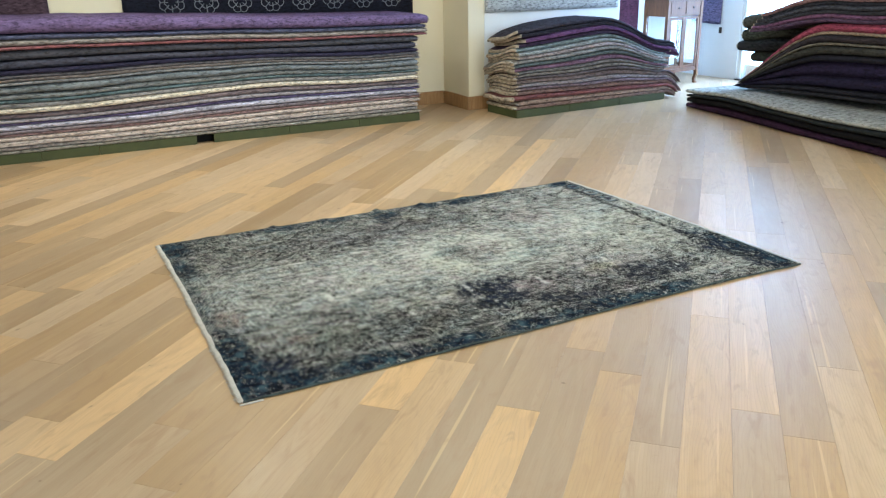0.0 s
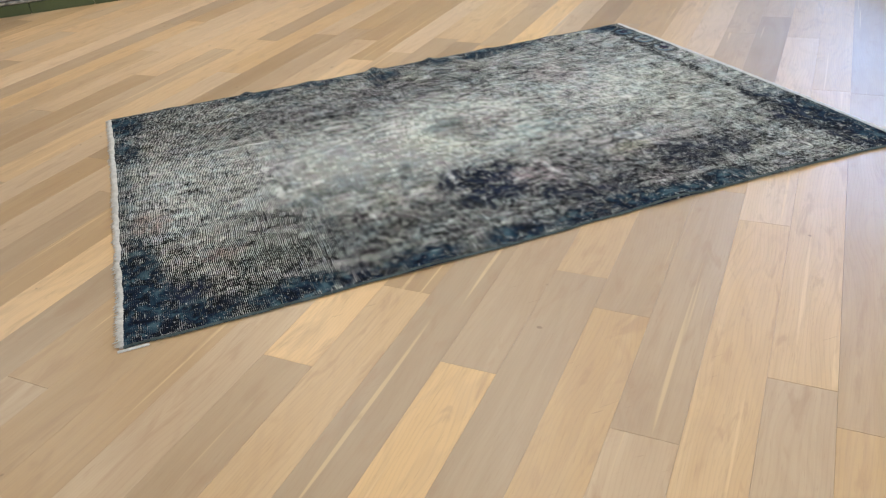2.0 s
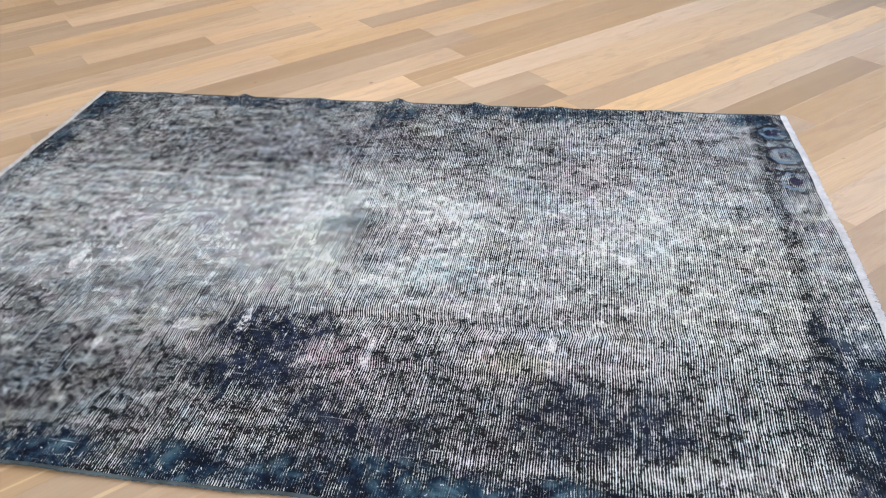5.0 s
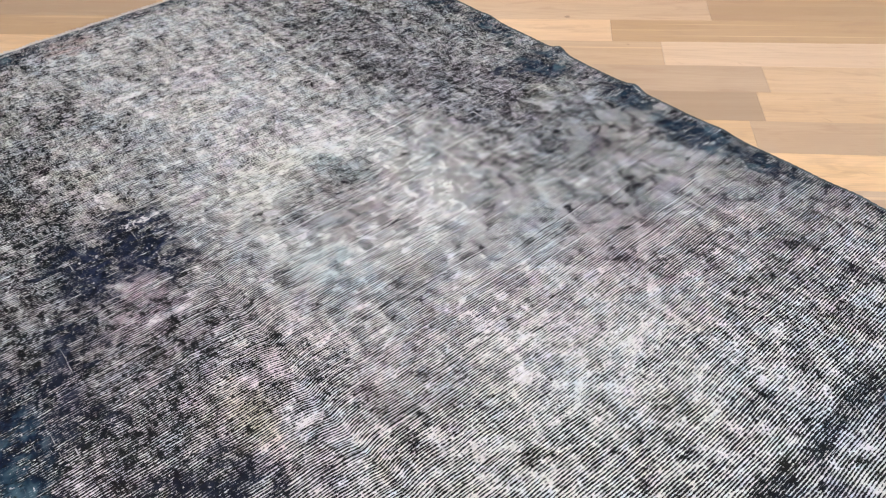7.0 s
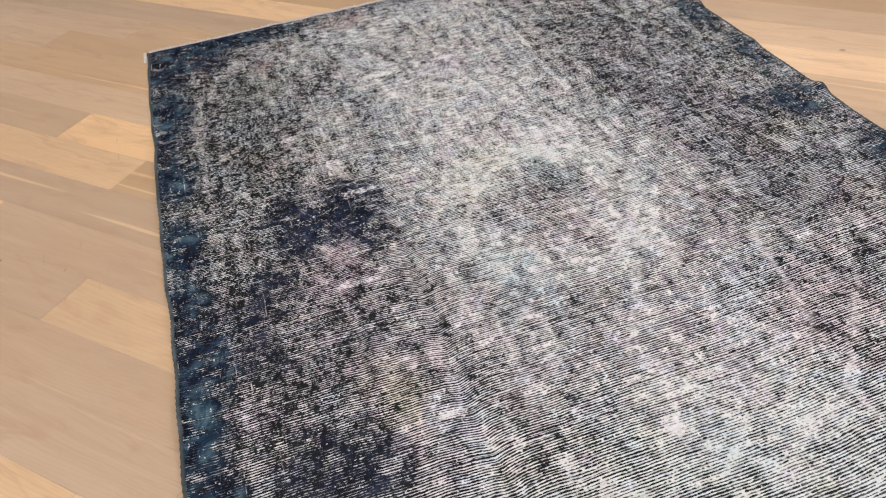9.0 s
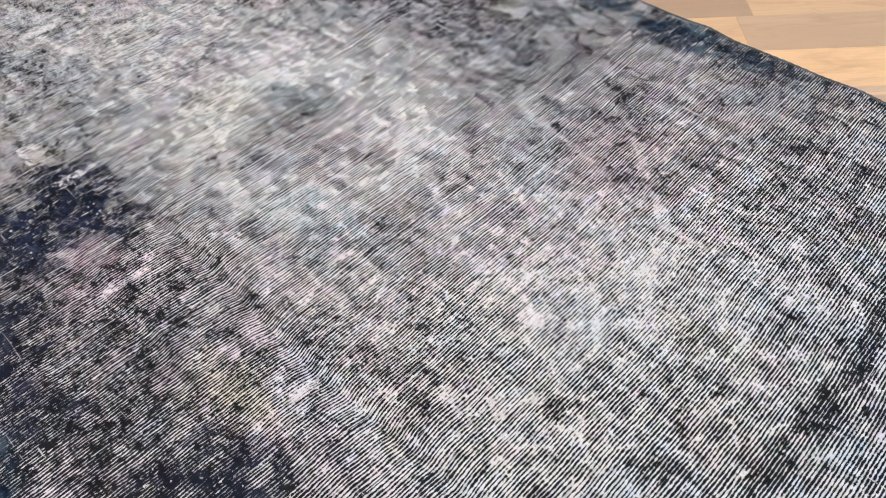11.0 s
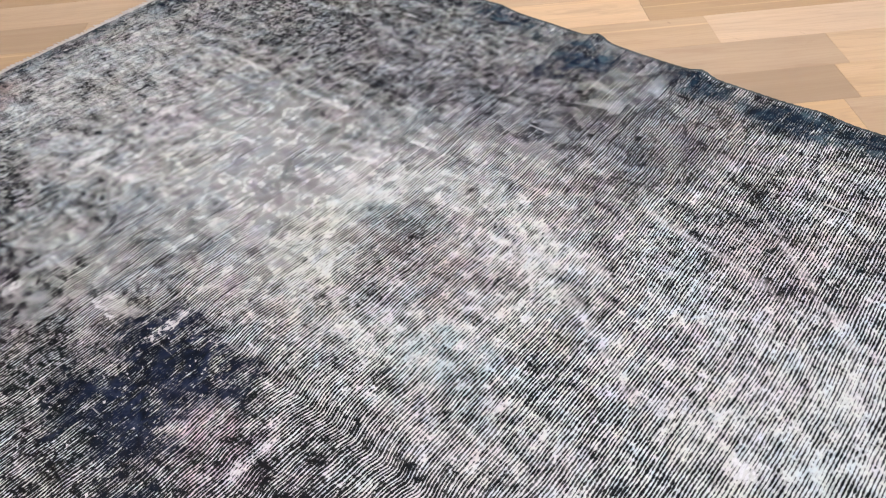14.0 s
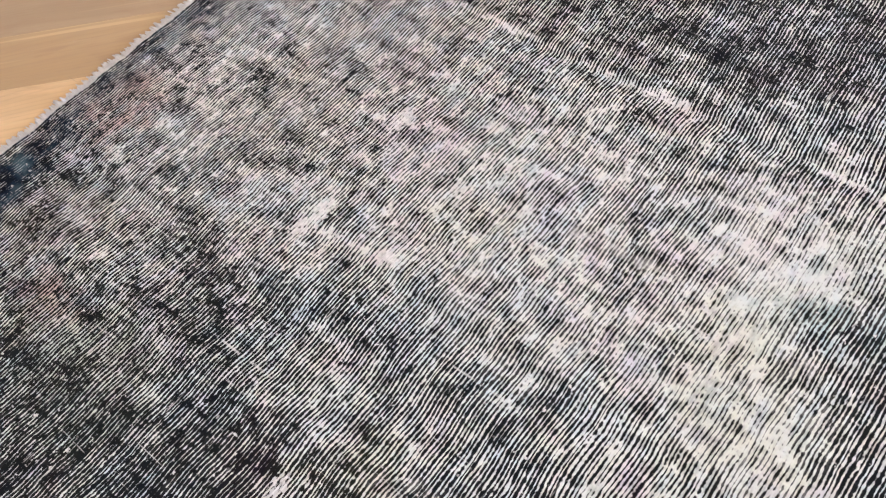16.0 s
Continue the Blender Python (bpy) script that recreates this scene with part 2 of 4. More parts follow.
    # how much dark wool is left, 0 to 1
    side = k.add(k.step(wy, 0.82, 0.30, 0.0, 0.20), k.step(wy, 1.28, 1.62, 0.0, 0.17), k.step(wx, 0.75, 0.25, 0.0, 0.06), k.step(wy, 0.50, 0.22, 0.0, 0.03))
    left = k.add(0.555, k.step(x, 1.9, 2.5, 0.0, -0.07), side, k.mul(k.sub(n1, 0.5), 0.65), k.mul(k.sub(n2, 0.5), 1.0), k.mul(k.sub(n4, 0.5), 0.85), k.mul(k.sub(n3, 0.5), 0.75), k.mul(k.sub(n5, 0.5), 1.0), k.mul(k.sub(n6, 0.5), 0.55), k.mul(k.sub(n7, 0.5), 0.55))
    left = k.add(left, k.mul(navy_at, 0.60), k.mul(soot, 0.35), k.mul(border, 0.46), k.mul(guard_dark, 0.26), k.mul(dark_line, 0.28))
    left = k.sub(left, k.add(k.mul(pale_big, 0.22), k.mul(pale_small, 0.30), k.mul(guard, k.step(n5, 0.46, 0.60), 0.20), k.mul(line, 0.24), k.mul(halo, 0.36)))
    left = k.m("MINIMUM", k.m("MAXIMUM", left, 0.13), k.add(0.90, k.mul(k.m("MAXIMUM", navy_at, border), 0.12)))

    # wefts: the pale cord shows where its profile rises above the wool that is left
    stray = k.sub(k.noise(k.scale(flat, (20, 55, 1), (9, 4, 0)), 1.0, 3, 0.6), 0.5)
    wav = k.m("COSINE", k.mul(k.add(row, k.mul(stray, 0.45)), 2 * math.pi))
    cord = k.add(0.5, k.mul(wav, k.step(n6, 0.36, 0.58, -0.26, -0.52)))
    knots = k.noise(k.vec(k.mul(k.m("ROUND", row), 3.7), k.mul(across, 125.0), 1.0), 1.0, 1, 0.5)
    bead = k.step(knots, 0.32, 0.68, -1.0, 1.0)
    prof = k.add(cord, k.mul(bead, 0.15), k.mul(k.sub(k.noise(flat, 260, 1, 0.5), 0.5), 0.22))
    seen = k.step(k.sub(prof, left), -0.11, 0.12)

    # the dyes
    hue = k.noise(k.scale(flat, (1, 1, 1), (7.3, 2.1, 0)), 4.0, 2, 0.5, 0.5)
    hue2 = k.noise(k.scale(flat, (1, 1, 1), (1.3, 9.1, 0)), 13.0, 3, 0.65, 0.8)
    wool = k.ramp(hue, [(0.34, (0.017, 0.015, 0.014)), (0.44, (0.010, 0.011, 0.013)), (0.52, (0.017, 0.019, 0.019)),
                        (0.58, (0.016, 0.012, 0.016)), (0.68, (0.022, 0.023, 0.015))])
    blue = k.ramp(hue2, [(0.38, (0.005, 0.007, 0.014)), (0.47, (0.008, 0.015, 0.034)), (0.55, (0.020, 0.046, 0.076)), (0.66, (0.075, 0.135, 0.165))])
    navy = k.ramp(hue2, [(0.38, (0.006, 0.008, 0.015)), (0.52, (0.012, 0.018, 0.043)), (0.64, (0.034, 0.046, 0.086))])
    wool = k.mix(k.m("MINIMUM", k.mul(navy_at, 1.1), 1.0), wool, navy)
    wool = k.mix(k.m("MINIMUM", k.mul(border, 1.2), 1.0), wool, blue)
    cotton = k.ramp(hue, [(0.34, (0.66, 0.64, 0.60)), (0.43, (0.65, 0.655, 0.65)), (0.50, (0.62, 0.655, 0.63)), (0.57, (0.655, 0.64, 0.645)), (0.66, (0.64, 0.65, 0.585))])
    cotton = k.mix(k.step(hue2, 0.55, 0.72, 0.0, 0.40), cotton, (0.30, 0.36, 0.37))
    speck = k.noise(k.scale(flat, (30, 17, 1), (6.4, 1.3, 0)), 1.0, 3, 0.6, 0.5)
    tones = [(0.30, (0.53, 0.51, 0.68)), (0.39, (0.44, 0.61, 0.64)), (0.46, (0.64, 0.67, 0.63)), (0.53, (0.62, 0.65, 0.50)), (0.60, (0.62, 0.50, 0.50)), (0.69, (0.52, 0.46, 0.62))]
    tint = k.ramp(k.noise(k.scale(flat, (1, 1.3, 1), (4.4, 3.3, 0)), 5.5, 4, 0.62, 0.7), tones)
    tint = k.mix(0.5, tint, k.ramp(speck, tones))
    cotton = k.mix(0.46, cotton, tint)
    wool = k.mix(0.75, wool, k.mix(1.0, k.mix(0.5, wool, (0.018, 0.021, 0.027)), k.mix(1.0, tint, (1.75, 1.75, 1.75), "MULTIPLY"), "MULTIPLY"))
    dyed = k.mul(dye_at, k.step(frag, 0.36, 0.58, 0.10, 0.75))
    cotton = k.mix(dyed, cotton, dye)
    wool = k.mix(k.mul(dyed, 0.5), wool, k.mix(1.0, dye, (0.07, 0.07, 0.07), "MULTIPLY"))
    cotton = k.mix(k.mul(k.m("MAXIMUM", navy_at, border), 0.62), cotton, k.mix(0.45, blue, (0.21, 0.26, 0.30)))
    cotton = k.mix(k.step(bead, 0.4, -1.0, 0.0, 0.22), cotton, k.mix(0.5, cotton, (0.06, 0.06, 0.06)))
    worn = k.add(k.mul(n2, 0.62), k.mul(n5, 0.38))
    cotton = k.mix(k.step(worn, 0.46, 0.60, 0.0, 0.42), cotton, k.mix(0.78, cotton, (0.05, 0.05, 0.055)))
    wool = k.mix(k.step(worn, 0.50, 0.40, 0.0, 0.06), wool, (0.28, 0.30, 0.29))
    wool = k.mix(1.0, wool, (0.62, 0.62, 0.62), "MULTIPLY")
    color = k.mix(seen, wool, cotton)
    # pattern lines and crease highlights, painted pale
    color = k.mix(k.mul(line, 0.30), color, (0.60, 0.58, 0.55))
    color = k.mix(k.mul(k.m("MAXIMUM", pale_big, k.mul(halo, 1.2)), k.step(worn, 0.55, 0.44), 0.32), color, (0.60, 0.60, 0.56))
    color = k.mix(k.mul(navy_at, 0.66, k.step(frag, 0.36, 0.52)), color, navy)
    color = k.mix(k.mul(blue_at, k.step(frag, 0.36, 0.50), 0.66), color, blue)
    # motifs that kept their pile in the end border: a pale blue frame round a plum square, black outside
    for ax, ay, rx, ry, core_at in MOTIFS:
        dx, dy = k.m("ABSOLUTE", k.mul(k.sub(fx, ax), 1.0 / rx)), k.m("ABSOLUTE", k.mul(k.sub(fy, ay), 1.0 / ry))
        d = k.m("MAXIMUM", k.m("MAXIMUM", dx, dy), k.mul(k.add(dx, dy), 0.70))
        rim = k.mul(k.step(k.m("ABSOLUTE", k.sub(d, 1.14)), 0.26, 0.10), k.step(n4, 0.58, 0.44, 0.35, 1.0))
        hoop = k.mul(k.step(k.m("ABSOLUTE", k.sub(d, 0.80)), 0.24, 0.12), k.step(n5, 0.42, 0.54, 0.05, 1.0), k.step(fx, ax + rx * 0.75, ax, 0.35, 1.0))
        core = k.mul(k.step(d, 0.46, 0.36), core_at)
        color = k.mix(k.mul(rim, 0.9), color, (0.010, 0.011, 0.018))
        color = k.mix(k.mul(hoop, 0.9), color, k.mix(n3, (0.05, 0.10, 0.15), (0.20, 0.28, 0.34)))
        color = k.mix(core, color, (0.022, 0.018, 0.042))
    # thick places of flat pale foundation, flecks of bare knots
    color = k.mix(k.mul(k.step(k.add(k.mul(pale_small, 0.75), k.mul(k.sub(n2, 0.5), 2.4), k.mul(k.sub(n3, 0.5), 3.4), k.mul(k.sub(n5, 0.5), 1.2)), 0.50, 0.80), k.step(pale_small, 0.1, 0.3), 0.72), color, (0.72, 0.71, 0.69))
    fleck = k.mul(k.step(k.noise(flat, 95, 2, 0.6), 0.665, 0.70), k.m("MAXIMUM", k.step(n4, 0.45, 0.60, 0.15, 1.0), k.m("MAXIMUM", navy_at, border)))
    color = k.mix(k.mul(fleck, 0.85), color, (0.70, 0.69, 0.66))
    # bared warps along the rug, short broken streaks, and wefts rubbed through
    warp_line = k.mul(k.step(k.noise(k.scale(flat, (3.5, 95, 1), (8, 2, 0)), 1.0, 2, 0.55), 0.69, 0.735), k.step(frag, 0.46, 0.58))
    weft_rub = k.mul(k.step(k.noise(k.scale(flat, (120, 11, 1), (1, 5, 0)), 1.0, 2, 0.55), 0.685, 0.73), k.step(n4, 0.48, 0.60))
    color = k.mix(k.mul(k.m("MAXIMUM", warp_line, weft_rub), 0.62), color, (0.66, 0.66, 0.62))
    k.bump(k.add(k.mul(seen, 0.8), k.mul(n2, 0.5)), 0.16, 0.002)
    return k.done(color, 0.96, 0.05)


# same off-white wall paint as wall_north; lamp warmth is put into this colour
OFFWHITE_WARM = paint_material("offwhite_paint_warm_lit", (0.76, 0.69, 0.52))
WHITE = paint_material("white_wall_paint", (0.80, 0.81, 0.80))
CEIL = paint_material("white_ceiling_paint", (0.82, 0.81, 0.78))
OAK = plank_material("oak_plank")
OAK_APART = plank_material("oak_planks_far", True)
TRIM = wood_material("oak_trim", (0.30, 0.17, 0.075), (0.42, 0.25, 0.12))
CABINET = wood_material("stained_cabinet_wood", (0.11, 0.042, 0.017), (0.21, 0.090, 0.036), 0.5)
GLASS = glass_material()
WOOL = wool_material()
BACKING = wool_material("rug_back", (0.47, 0.40, 0.32))
RUG = rug_material()
COTTON = simple_material("cotton_fringe", (0.69, 0.665, 0.625), 0.95, 0.1, 0.28, 45.0, 0.5)
SELVEDGE = simple_material("wool_selvedge", (0.085, 0.105, 0.105), 0.95, 0.1, 0.75, 18.0, 0.6)
GREEN = simple_material("green_painted_wood", (0.064, 0.078, 0.028), 0.55, 0.4, 0.22, 9.0, 0.25)
# near black, paints the shade inside the plinth opening
RECESS_SHADE = simple_material("recess_shade", (0.012, 0.012, 0.012), 0.9, 0.1, 0.1)
SUBFLOOR = simple_material("subfloor", (0.05, 0.035, 0.02), 0.9, 0.1)
PAVING = simple_material("pale_paving", (0.62, 0.61, 0.58), 0.85, 0.2, 0.12, 2.0)
METAL = simple_material("dark_bronze", (0.06, 0.05, 0.045), 0.4, 0.5, 0.1, 20.0, 0.1, 0.8)


# ---------------------------------------------------------------- mesh helpers
def mesh_from(name, verts, faces, mats, smooth=True, slots=None):
    me = bpy.data.meshes.new(name)
    me.from_pydata([tuple(map(float, v)) for v in verts], [], faces)
    for mt in mats if isinstance(mats, (list, tuple)) else [mats]:
        me.materials.append(mt)
    if slots is not None:
        me.polygons.foreach_set("material_index", slots)
    me.polygons.foreach_set("use_smooth", [smooth] * len(me.polygons))
    me.update()
    return me


def part(name, bm, material, parent, label=""):
    """One bmesh as one mesh object under a thing or part."""
    me = bpy.data.meshes.new(name)
    bm.to_mesh(me)
    bm.free()
    me.materials.append(material)
    ob = new(name, me)
    ob.parent = parent
    return tagged(ob, label)


def box_bm(x0, x1, y0, y1, z0, z1, bevel=0.0):
    bm = bmesh.new()
    bmesh.ops.create_cube(bm, size=1.0)
    for v in bm.verts:
        v.co = Vector((x0 + (v.co.x + 0.5) * (x1 - x0), y0 + (v.co.y + 0.5) * (y1 - y0), z0 + (v.co.z + 0.5) * (z1 - z0)))
    if bevel:
        bmesh.ops.bevel(bm, geom=bm.edges[:], offset=bevel, segments=2, affect="EDGES")
    return bm


def solid(name, x0, x1, y0, y1, z0, z1, material, bevel=0.0, **tags):
    ob = part(name, box_bm(x0, x1, y0, y1, z0, z1, bevel), material, None)
    return tagged(ob, **tags)


def empty(name, m=None, **tags):
    ob = new(name)
    if m is not None:
        ob.matrix_basis = m
    return tagged(ob, **tags)


# ---------------------------------------------------------------- the room
WX, EX, SY = -4.2, 8.05, -5.0
CEILING_Z = 3.2
solid("wall_west", WX - 0.2, WX, SY - 0.2, 6.0, -0.3, CEILING_Z, OFFWHITE_WARM, label="off-white plaster wall of the showroom, lamp warmth in its colour", category="wall", kind="structure")
solid("wall_back", WX, 3.822, 5.82, 6.02, -0.3, CEILING_Z, OFFWHITE_WARM, label="off-white wall behind the long rug stack, lamp warmth in its colour", category="wall", kind="structure")
solid("wall_return", 3.82, 4.02, 5.21, 5.822, -0.3, CEILING_Z, OFFWHITE_WARM, label="off-white return of the wall at a corner, lamp warmth in its colour", category="wall", kind="structure")
# same paint as the back wall, coloured white for the daylight on it
solid("wall_north", 4.022, 5.88, 5.208, 5.408, -0.3, CEILING_Z, WHITE, label="off-white wall with a rug hung on it, daylight in its colour", category="wall", kind="structure")
solid("wall_recess", 5.68, 5.878, 5.41, 6.60, -0.3, CEILING_Z, WHITE, label="white painted side wall of the recess", category="wall", kind="structure")
solid("wall_recess_back", 5.68, EX + 0.2, 6.60, 6.80, -0.3, CEILING_Z, WHITE, label="white painted wall at the back of the recess", category="wall", kind="structure")
# east wall with a doorway from floor height
DOOR_Y0, DOOR_Y1, DOOR_Z = 3.70, 5.36, 2.75
solid("wall_east_north", EX, EX + 0.2, DOOR_Y1, 6.60, -0.3, CEILING_Z, WHITE, label="white painted wall beside the doorway", category="wall", kind="structure")
solid("wall_east_sill", EX, EX + 0.2, -3.2, 2.4, -0.3, 0.95, WHITE, label="white painted wall below the long window", category="wall", kind="structure")
solid("wall_east_head", EX, EX + 0.2, -3.2, 2.4, 2.75, CEILING_Z, WHITE, label="white painted wall above the long window", category="wall", kind="structure")
solid("wall_east_end", EX, EX + 0.2, SY - 0.2, -3.2, -0.3, CEILING_Z, WHITE, label="white painted wall beside the long window", category="wall", kind="structure")
solid("wall_east_south", EX, EX + 0.2, 2.4, DOOR_Y0, -0.3, CEILING_Z, WHITE, label="white painted wall behind the dark rug pile", category="wall", kind="structure")
solid("wall_east_lintel", EX, EX + 0.2, DOOR_Y0, DOOR_Y1, DOOR_Z, CEILING_Z, WHITE, label="white painted wall above the doorway", category="wall", kind="structure")
# south wall, unseen, with an opening added for the fill light
solid("wall_south_low", WX, EX, SY - 0.2, SY, -0.3, 0.30, WHITE, label="unseen white painted sill wall below the added south opening", category="wall", kind="structure")
solid("wall_south_lintel", WX, EX, SY - 0.2, SY, 2.95, CEILING_Z, WHITE, label="unseen white painted wall above the added south opening", category="wall", kind="structure")
solid("wall_south_west", WX, -1.9, SY - 0.2, SY, 0.30, 2.95, WHITE, label="unseen white painted pier beside the added south opening", category="wall", kind="structure")
solid("wall_south_east", 6.3, EX, SY - 0.2, SY, 0.30, 2.95, WHITE, label="unseen white painted pier beside the added south opening", category="wall", kind="structure")
solid("ceiling", WX - 0.2, EX + 0.2, SY - 0.2, 6.8, CEILING_Z, CEILING_Z + 0.2, CEIL, label="plain white painted showroom ceiling", category="ceiling", kind="structure")

# baseboards
for nm, (x0, x1, y0, y1) in {
    "baseboard_back": (WX, 3.802, 5.798, 5.818),
    "baseboard_return": (3.798, 3.818, 5.19, 5.796),
    "baseboard_corner": (3.82, 5.88, 5.186, 5.206),
    "baseboard_west": (WX + 0.002, WX + 0.022, SY, 5.796),
}.items():
    solid(nm, x0, x1, y0, y1, 0.002, 0.150, TRIM, 0.004, label="oak baseboard along the painted wall", category="baseboard", kind="structure")

# outside
solid("ground", -300, 300, -300, 300, -0.62, -0.32, PAVING, label="pale sunlit paving outside the doorway", category="ground", kind="structure")
solid("pavement", EX + 0.2, EX + 30, -20, 30, -0.318, -0.03, PAVING, label="pale sunlit pavement outside the doorway", category="pavement", kind="structure")

# threshold of the doorway
sill = empty("door_1", label="bright glazed doorway with a dark metal threshold", category="doorway", kind="structure")
part("threshold", box_bm(EX - 0.02, EX + 0.2, DOOR_Y0, DOOR_Y1, 0.001, 0.018, 0.004), METAL, sill)
part("door_frame", box_bm(EX + 0.02, EX + 0.10, DOOR_Y1 - 0.06, DOOR_Y1 - 0.002, 0.02, DOOR_Z - 0.002, 0.006), WHITE, sill)
part("door_frame", box_bm(EX + 0.02, EX + 0.10, DOOR_Y0 + 0.002, DOOR_Y0 + 0.06, 0.02, DOOR_Z - 0.002, 0.006), WHITE, sill)
pane = part("pane", box_bm(EX + 0.05, EX + 0.058, DOOR_Y0 + 0.062, DOOR_Y1 - 0.062, 0.03, DOOR_Z - 0.01), GLASS, sill, "clear door glass")
pane.visible_shadow = False


# ---------------------------------------------------------------- stacks of rugs
def smooth01(t):
    t = min(max(t, 0.0), 1.0)
    return t * t * (3 - 2 * t)


def folded_rug(name, length, depth, lower, upper, color, m, rng, front=0.0, e0=0.0, e1=0.0, plies=1, droop=0.0, warp=None, loose=0.15, **tags):
    """A folded rug: a slab with a rounded fold along its front (local y = 0), between the surfaces lower(x) and upper(x).
    Its ends show the cut plies."""
    n = max(10, int(length / 0.06))
    span = length + e0 + e1
    xs = [-e0, -e0 + 0.004, -e0 + 0.014, *np.linspace(-e0 + 0.04, length + e1 - 0.04, n - 5), length + e1 - 0.014, length + e1 - 0.004, length + e1]
    loose0, loose1 = rng.uniform(0.0, loose), rng.uniform(0.0, loose)
    verts, faces, slots = [], [], []
    arc = [math.pi * i / 6 for i in range(7)]
    wob = rng.uniform(0, 50)
    rows = 0
    for x in xs:
        lo, hi = lower(min(max(x, 0), length)), upper(min(max(x, 0), length))
        full = (hi - lo) * 0.985
        end = min(x + e0, length + e1 - x)
        full *= (1.0 - 0.14 * abs(noise.noise(Vector((x * 1.9, wob, 5.0))))) * (1.0 - loose0 * math.exp(-(x + e0) / 0.07)) * (1.0 - loose1 * math.exp(-(length + e1 - x) / 0.07))
        th = full * 0.86
        tip = math.sqrt(max(0.0, 1.0 - (1.0 - min(end / 0.014, 1.0)) ** 2)) * 0.45 + 0.55
        over = max(0.0, x - length, -x)
        lo -= droop * over * over / 0.04
        f = front + 0.012 * noise.noise(Vector((x * 2.3, wob, 0.0)))
        r = th / 2
        prof = []
        # bottom back to bottom front, round the fold, then along the top
        for q in (1.0, 0.8, 0.6, 0.4, 0.2):
            prof.append((depth * q, lo))
        for a in arc:
            pinch = 1.0 if plies == 1 else 1.0 - 0.55 * math.exp(-((a - math.pi / 2) / 0.34) ** 2)
            prof.append((f + r - r * math.sin(a) * pinch, lo + 0.05 * full + r - r * math.cos(a)))
        for q in (0.2, 0.4, 0.6, 0.8, 1.0):
            prof.append((depth * q, lo + full))
        rows = len(prof)
        for y, z in prof:
            z = lo + full / 2 + (z - lo - full / 2) * tip
            z += 0.0025 * noise.noise(Vector((x * 7.0, y * 6.0, wob)))
            if warp:
                z += warp(x, y, z)
            verts.append((x, y, z))
    for i in range(n):
        for j in range(rows):
            a, b = i * rows + j, i * rows + (j + 1) % rows
            faces.append((a, b, b + rows, a + rows))
            slots.append(1 if i < 2 or i > n - 3 else 0)
    for s, flip in ((0, False), (n * rows, True)):
        loop = [s + j for j in range(rows)]
        faces.append(tuple(loop if flip else loop[::-1]))
        slots.append(1)
    me = mesh_from(name, verts, faces, [WOOL, BACKING], True, slots)
    ob = new(name, me)
    ob.matrix_basis = m
    ob.color = (*color, 1)
    return tagged(ob, **tags)


def end_fringe(rug, x, y0, y1, z, rng, side=1):
    """Loose cotton warp ends along one end of a folded rug."""
    verts, faces = [], []
    y = y0
    while y < y1:
        w, ln = rng.uniform(0.004, 0.008), rng.uniform(0.008, 0.028)
        dz = rng.uniform(-0.012, 0.004)
        b = len(verts)
        for t, s in ((0.0, 1.0), (0.6, 0.8), (1.0, 0.3)):
            cx, cz = x + side * ln * t, z + dz * t * t
            verts += [(cx, y - w * s, cz), (cx, y, cz + 0.004 * s), (cx, y + w * s, cz), (cx, y, cz - 0.004 * s)]
        for q in range(2):
            for j in range(4):
                p0, p1 = b + q * 4 + j, b + q * 4 + (j + 1) % 4
                faces.append((p0, p1, p1 + 4, p0 + 4))
        faces.append((b + 8, b + 9, b + 10, b + 11))
        y += rng.uniform(0.010, 0.030)
    ob = new("fringe", mesh_from("fringe", verts, faces, COTTON))
    ob.parent = rug
    return tagged(ob, "off-white cotton fringe", kind="stuff")


def green_base(name, x0, x1, cuts, depth, m, gap=None):
    """A low plinth of green boards butted end to end."""
    base = empty(name, m, label="low plinth of dark green painted boards under stacked rugs", category="plinth")
    edges = [x0, *cuts, x1]
    for a, b in zip(edges, edges[1:]):
        if gap and abs(a - gap[0]) < 0.01:
            # block coloured as the shade of the open gap
            part("recess", box_bm(a, b, 0.10, 0.16, 0.001, 0.082), RECESS_SHADE, base, "near-black block painting the shade inside a plinth opening")
            continue
        part("board", box_bm(a + 0.002, b - 0.002, 0.0, 0.04, 0.001, 0.083, 0.003), GREEN, base)
    part("deck", box_bm(x0 + 0.042, x1 - 0.042, 0.17, depth, 0.03, 0.082), GREEN, base)
    part("side_board", box_bm(x0, x0 + 0.04, 0.042, depth, 0.001, 0.083, 0.003), GREEN, base)
    part("side_board", box_bm(x1 - 0.04, x1, 0.042, depth, 0.001, 0.083, 0.003), GREEN, base)
    return base


# long stack against the warm-tinted wall: colours from the top rug down
LONG_TOP = [(0.140, 0.100, 0.215), (0.079, 0.087, 0.153), (0.265, 0.241, 0.233), (0.200, 0.085, 0.095), (0.073, 0.074, 0.095), (0.212, 0.187, 0.204), (0.060, 0.060, 0.087), (0.029, 0.027, 0.058),
            (0.119, 0.118, 0.139), (0.198, 0.194, 0.204), (0.159, 0.140, 0.139), (0.198, 0.207, 0.226), (0.132, 0.147, 0.182), (0.179, 0.200, 0.226), (0.212, 0.227, 0.241), (0.112, 0.160, 0.182)]
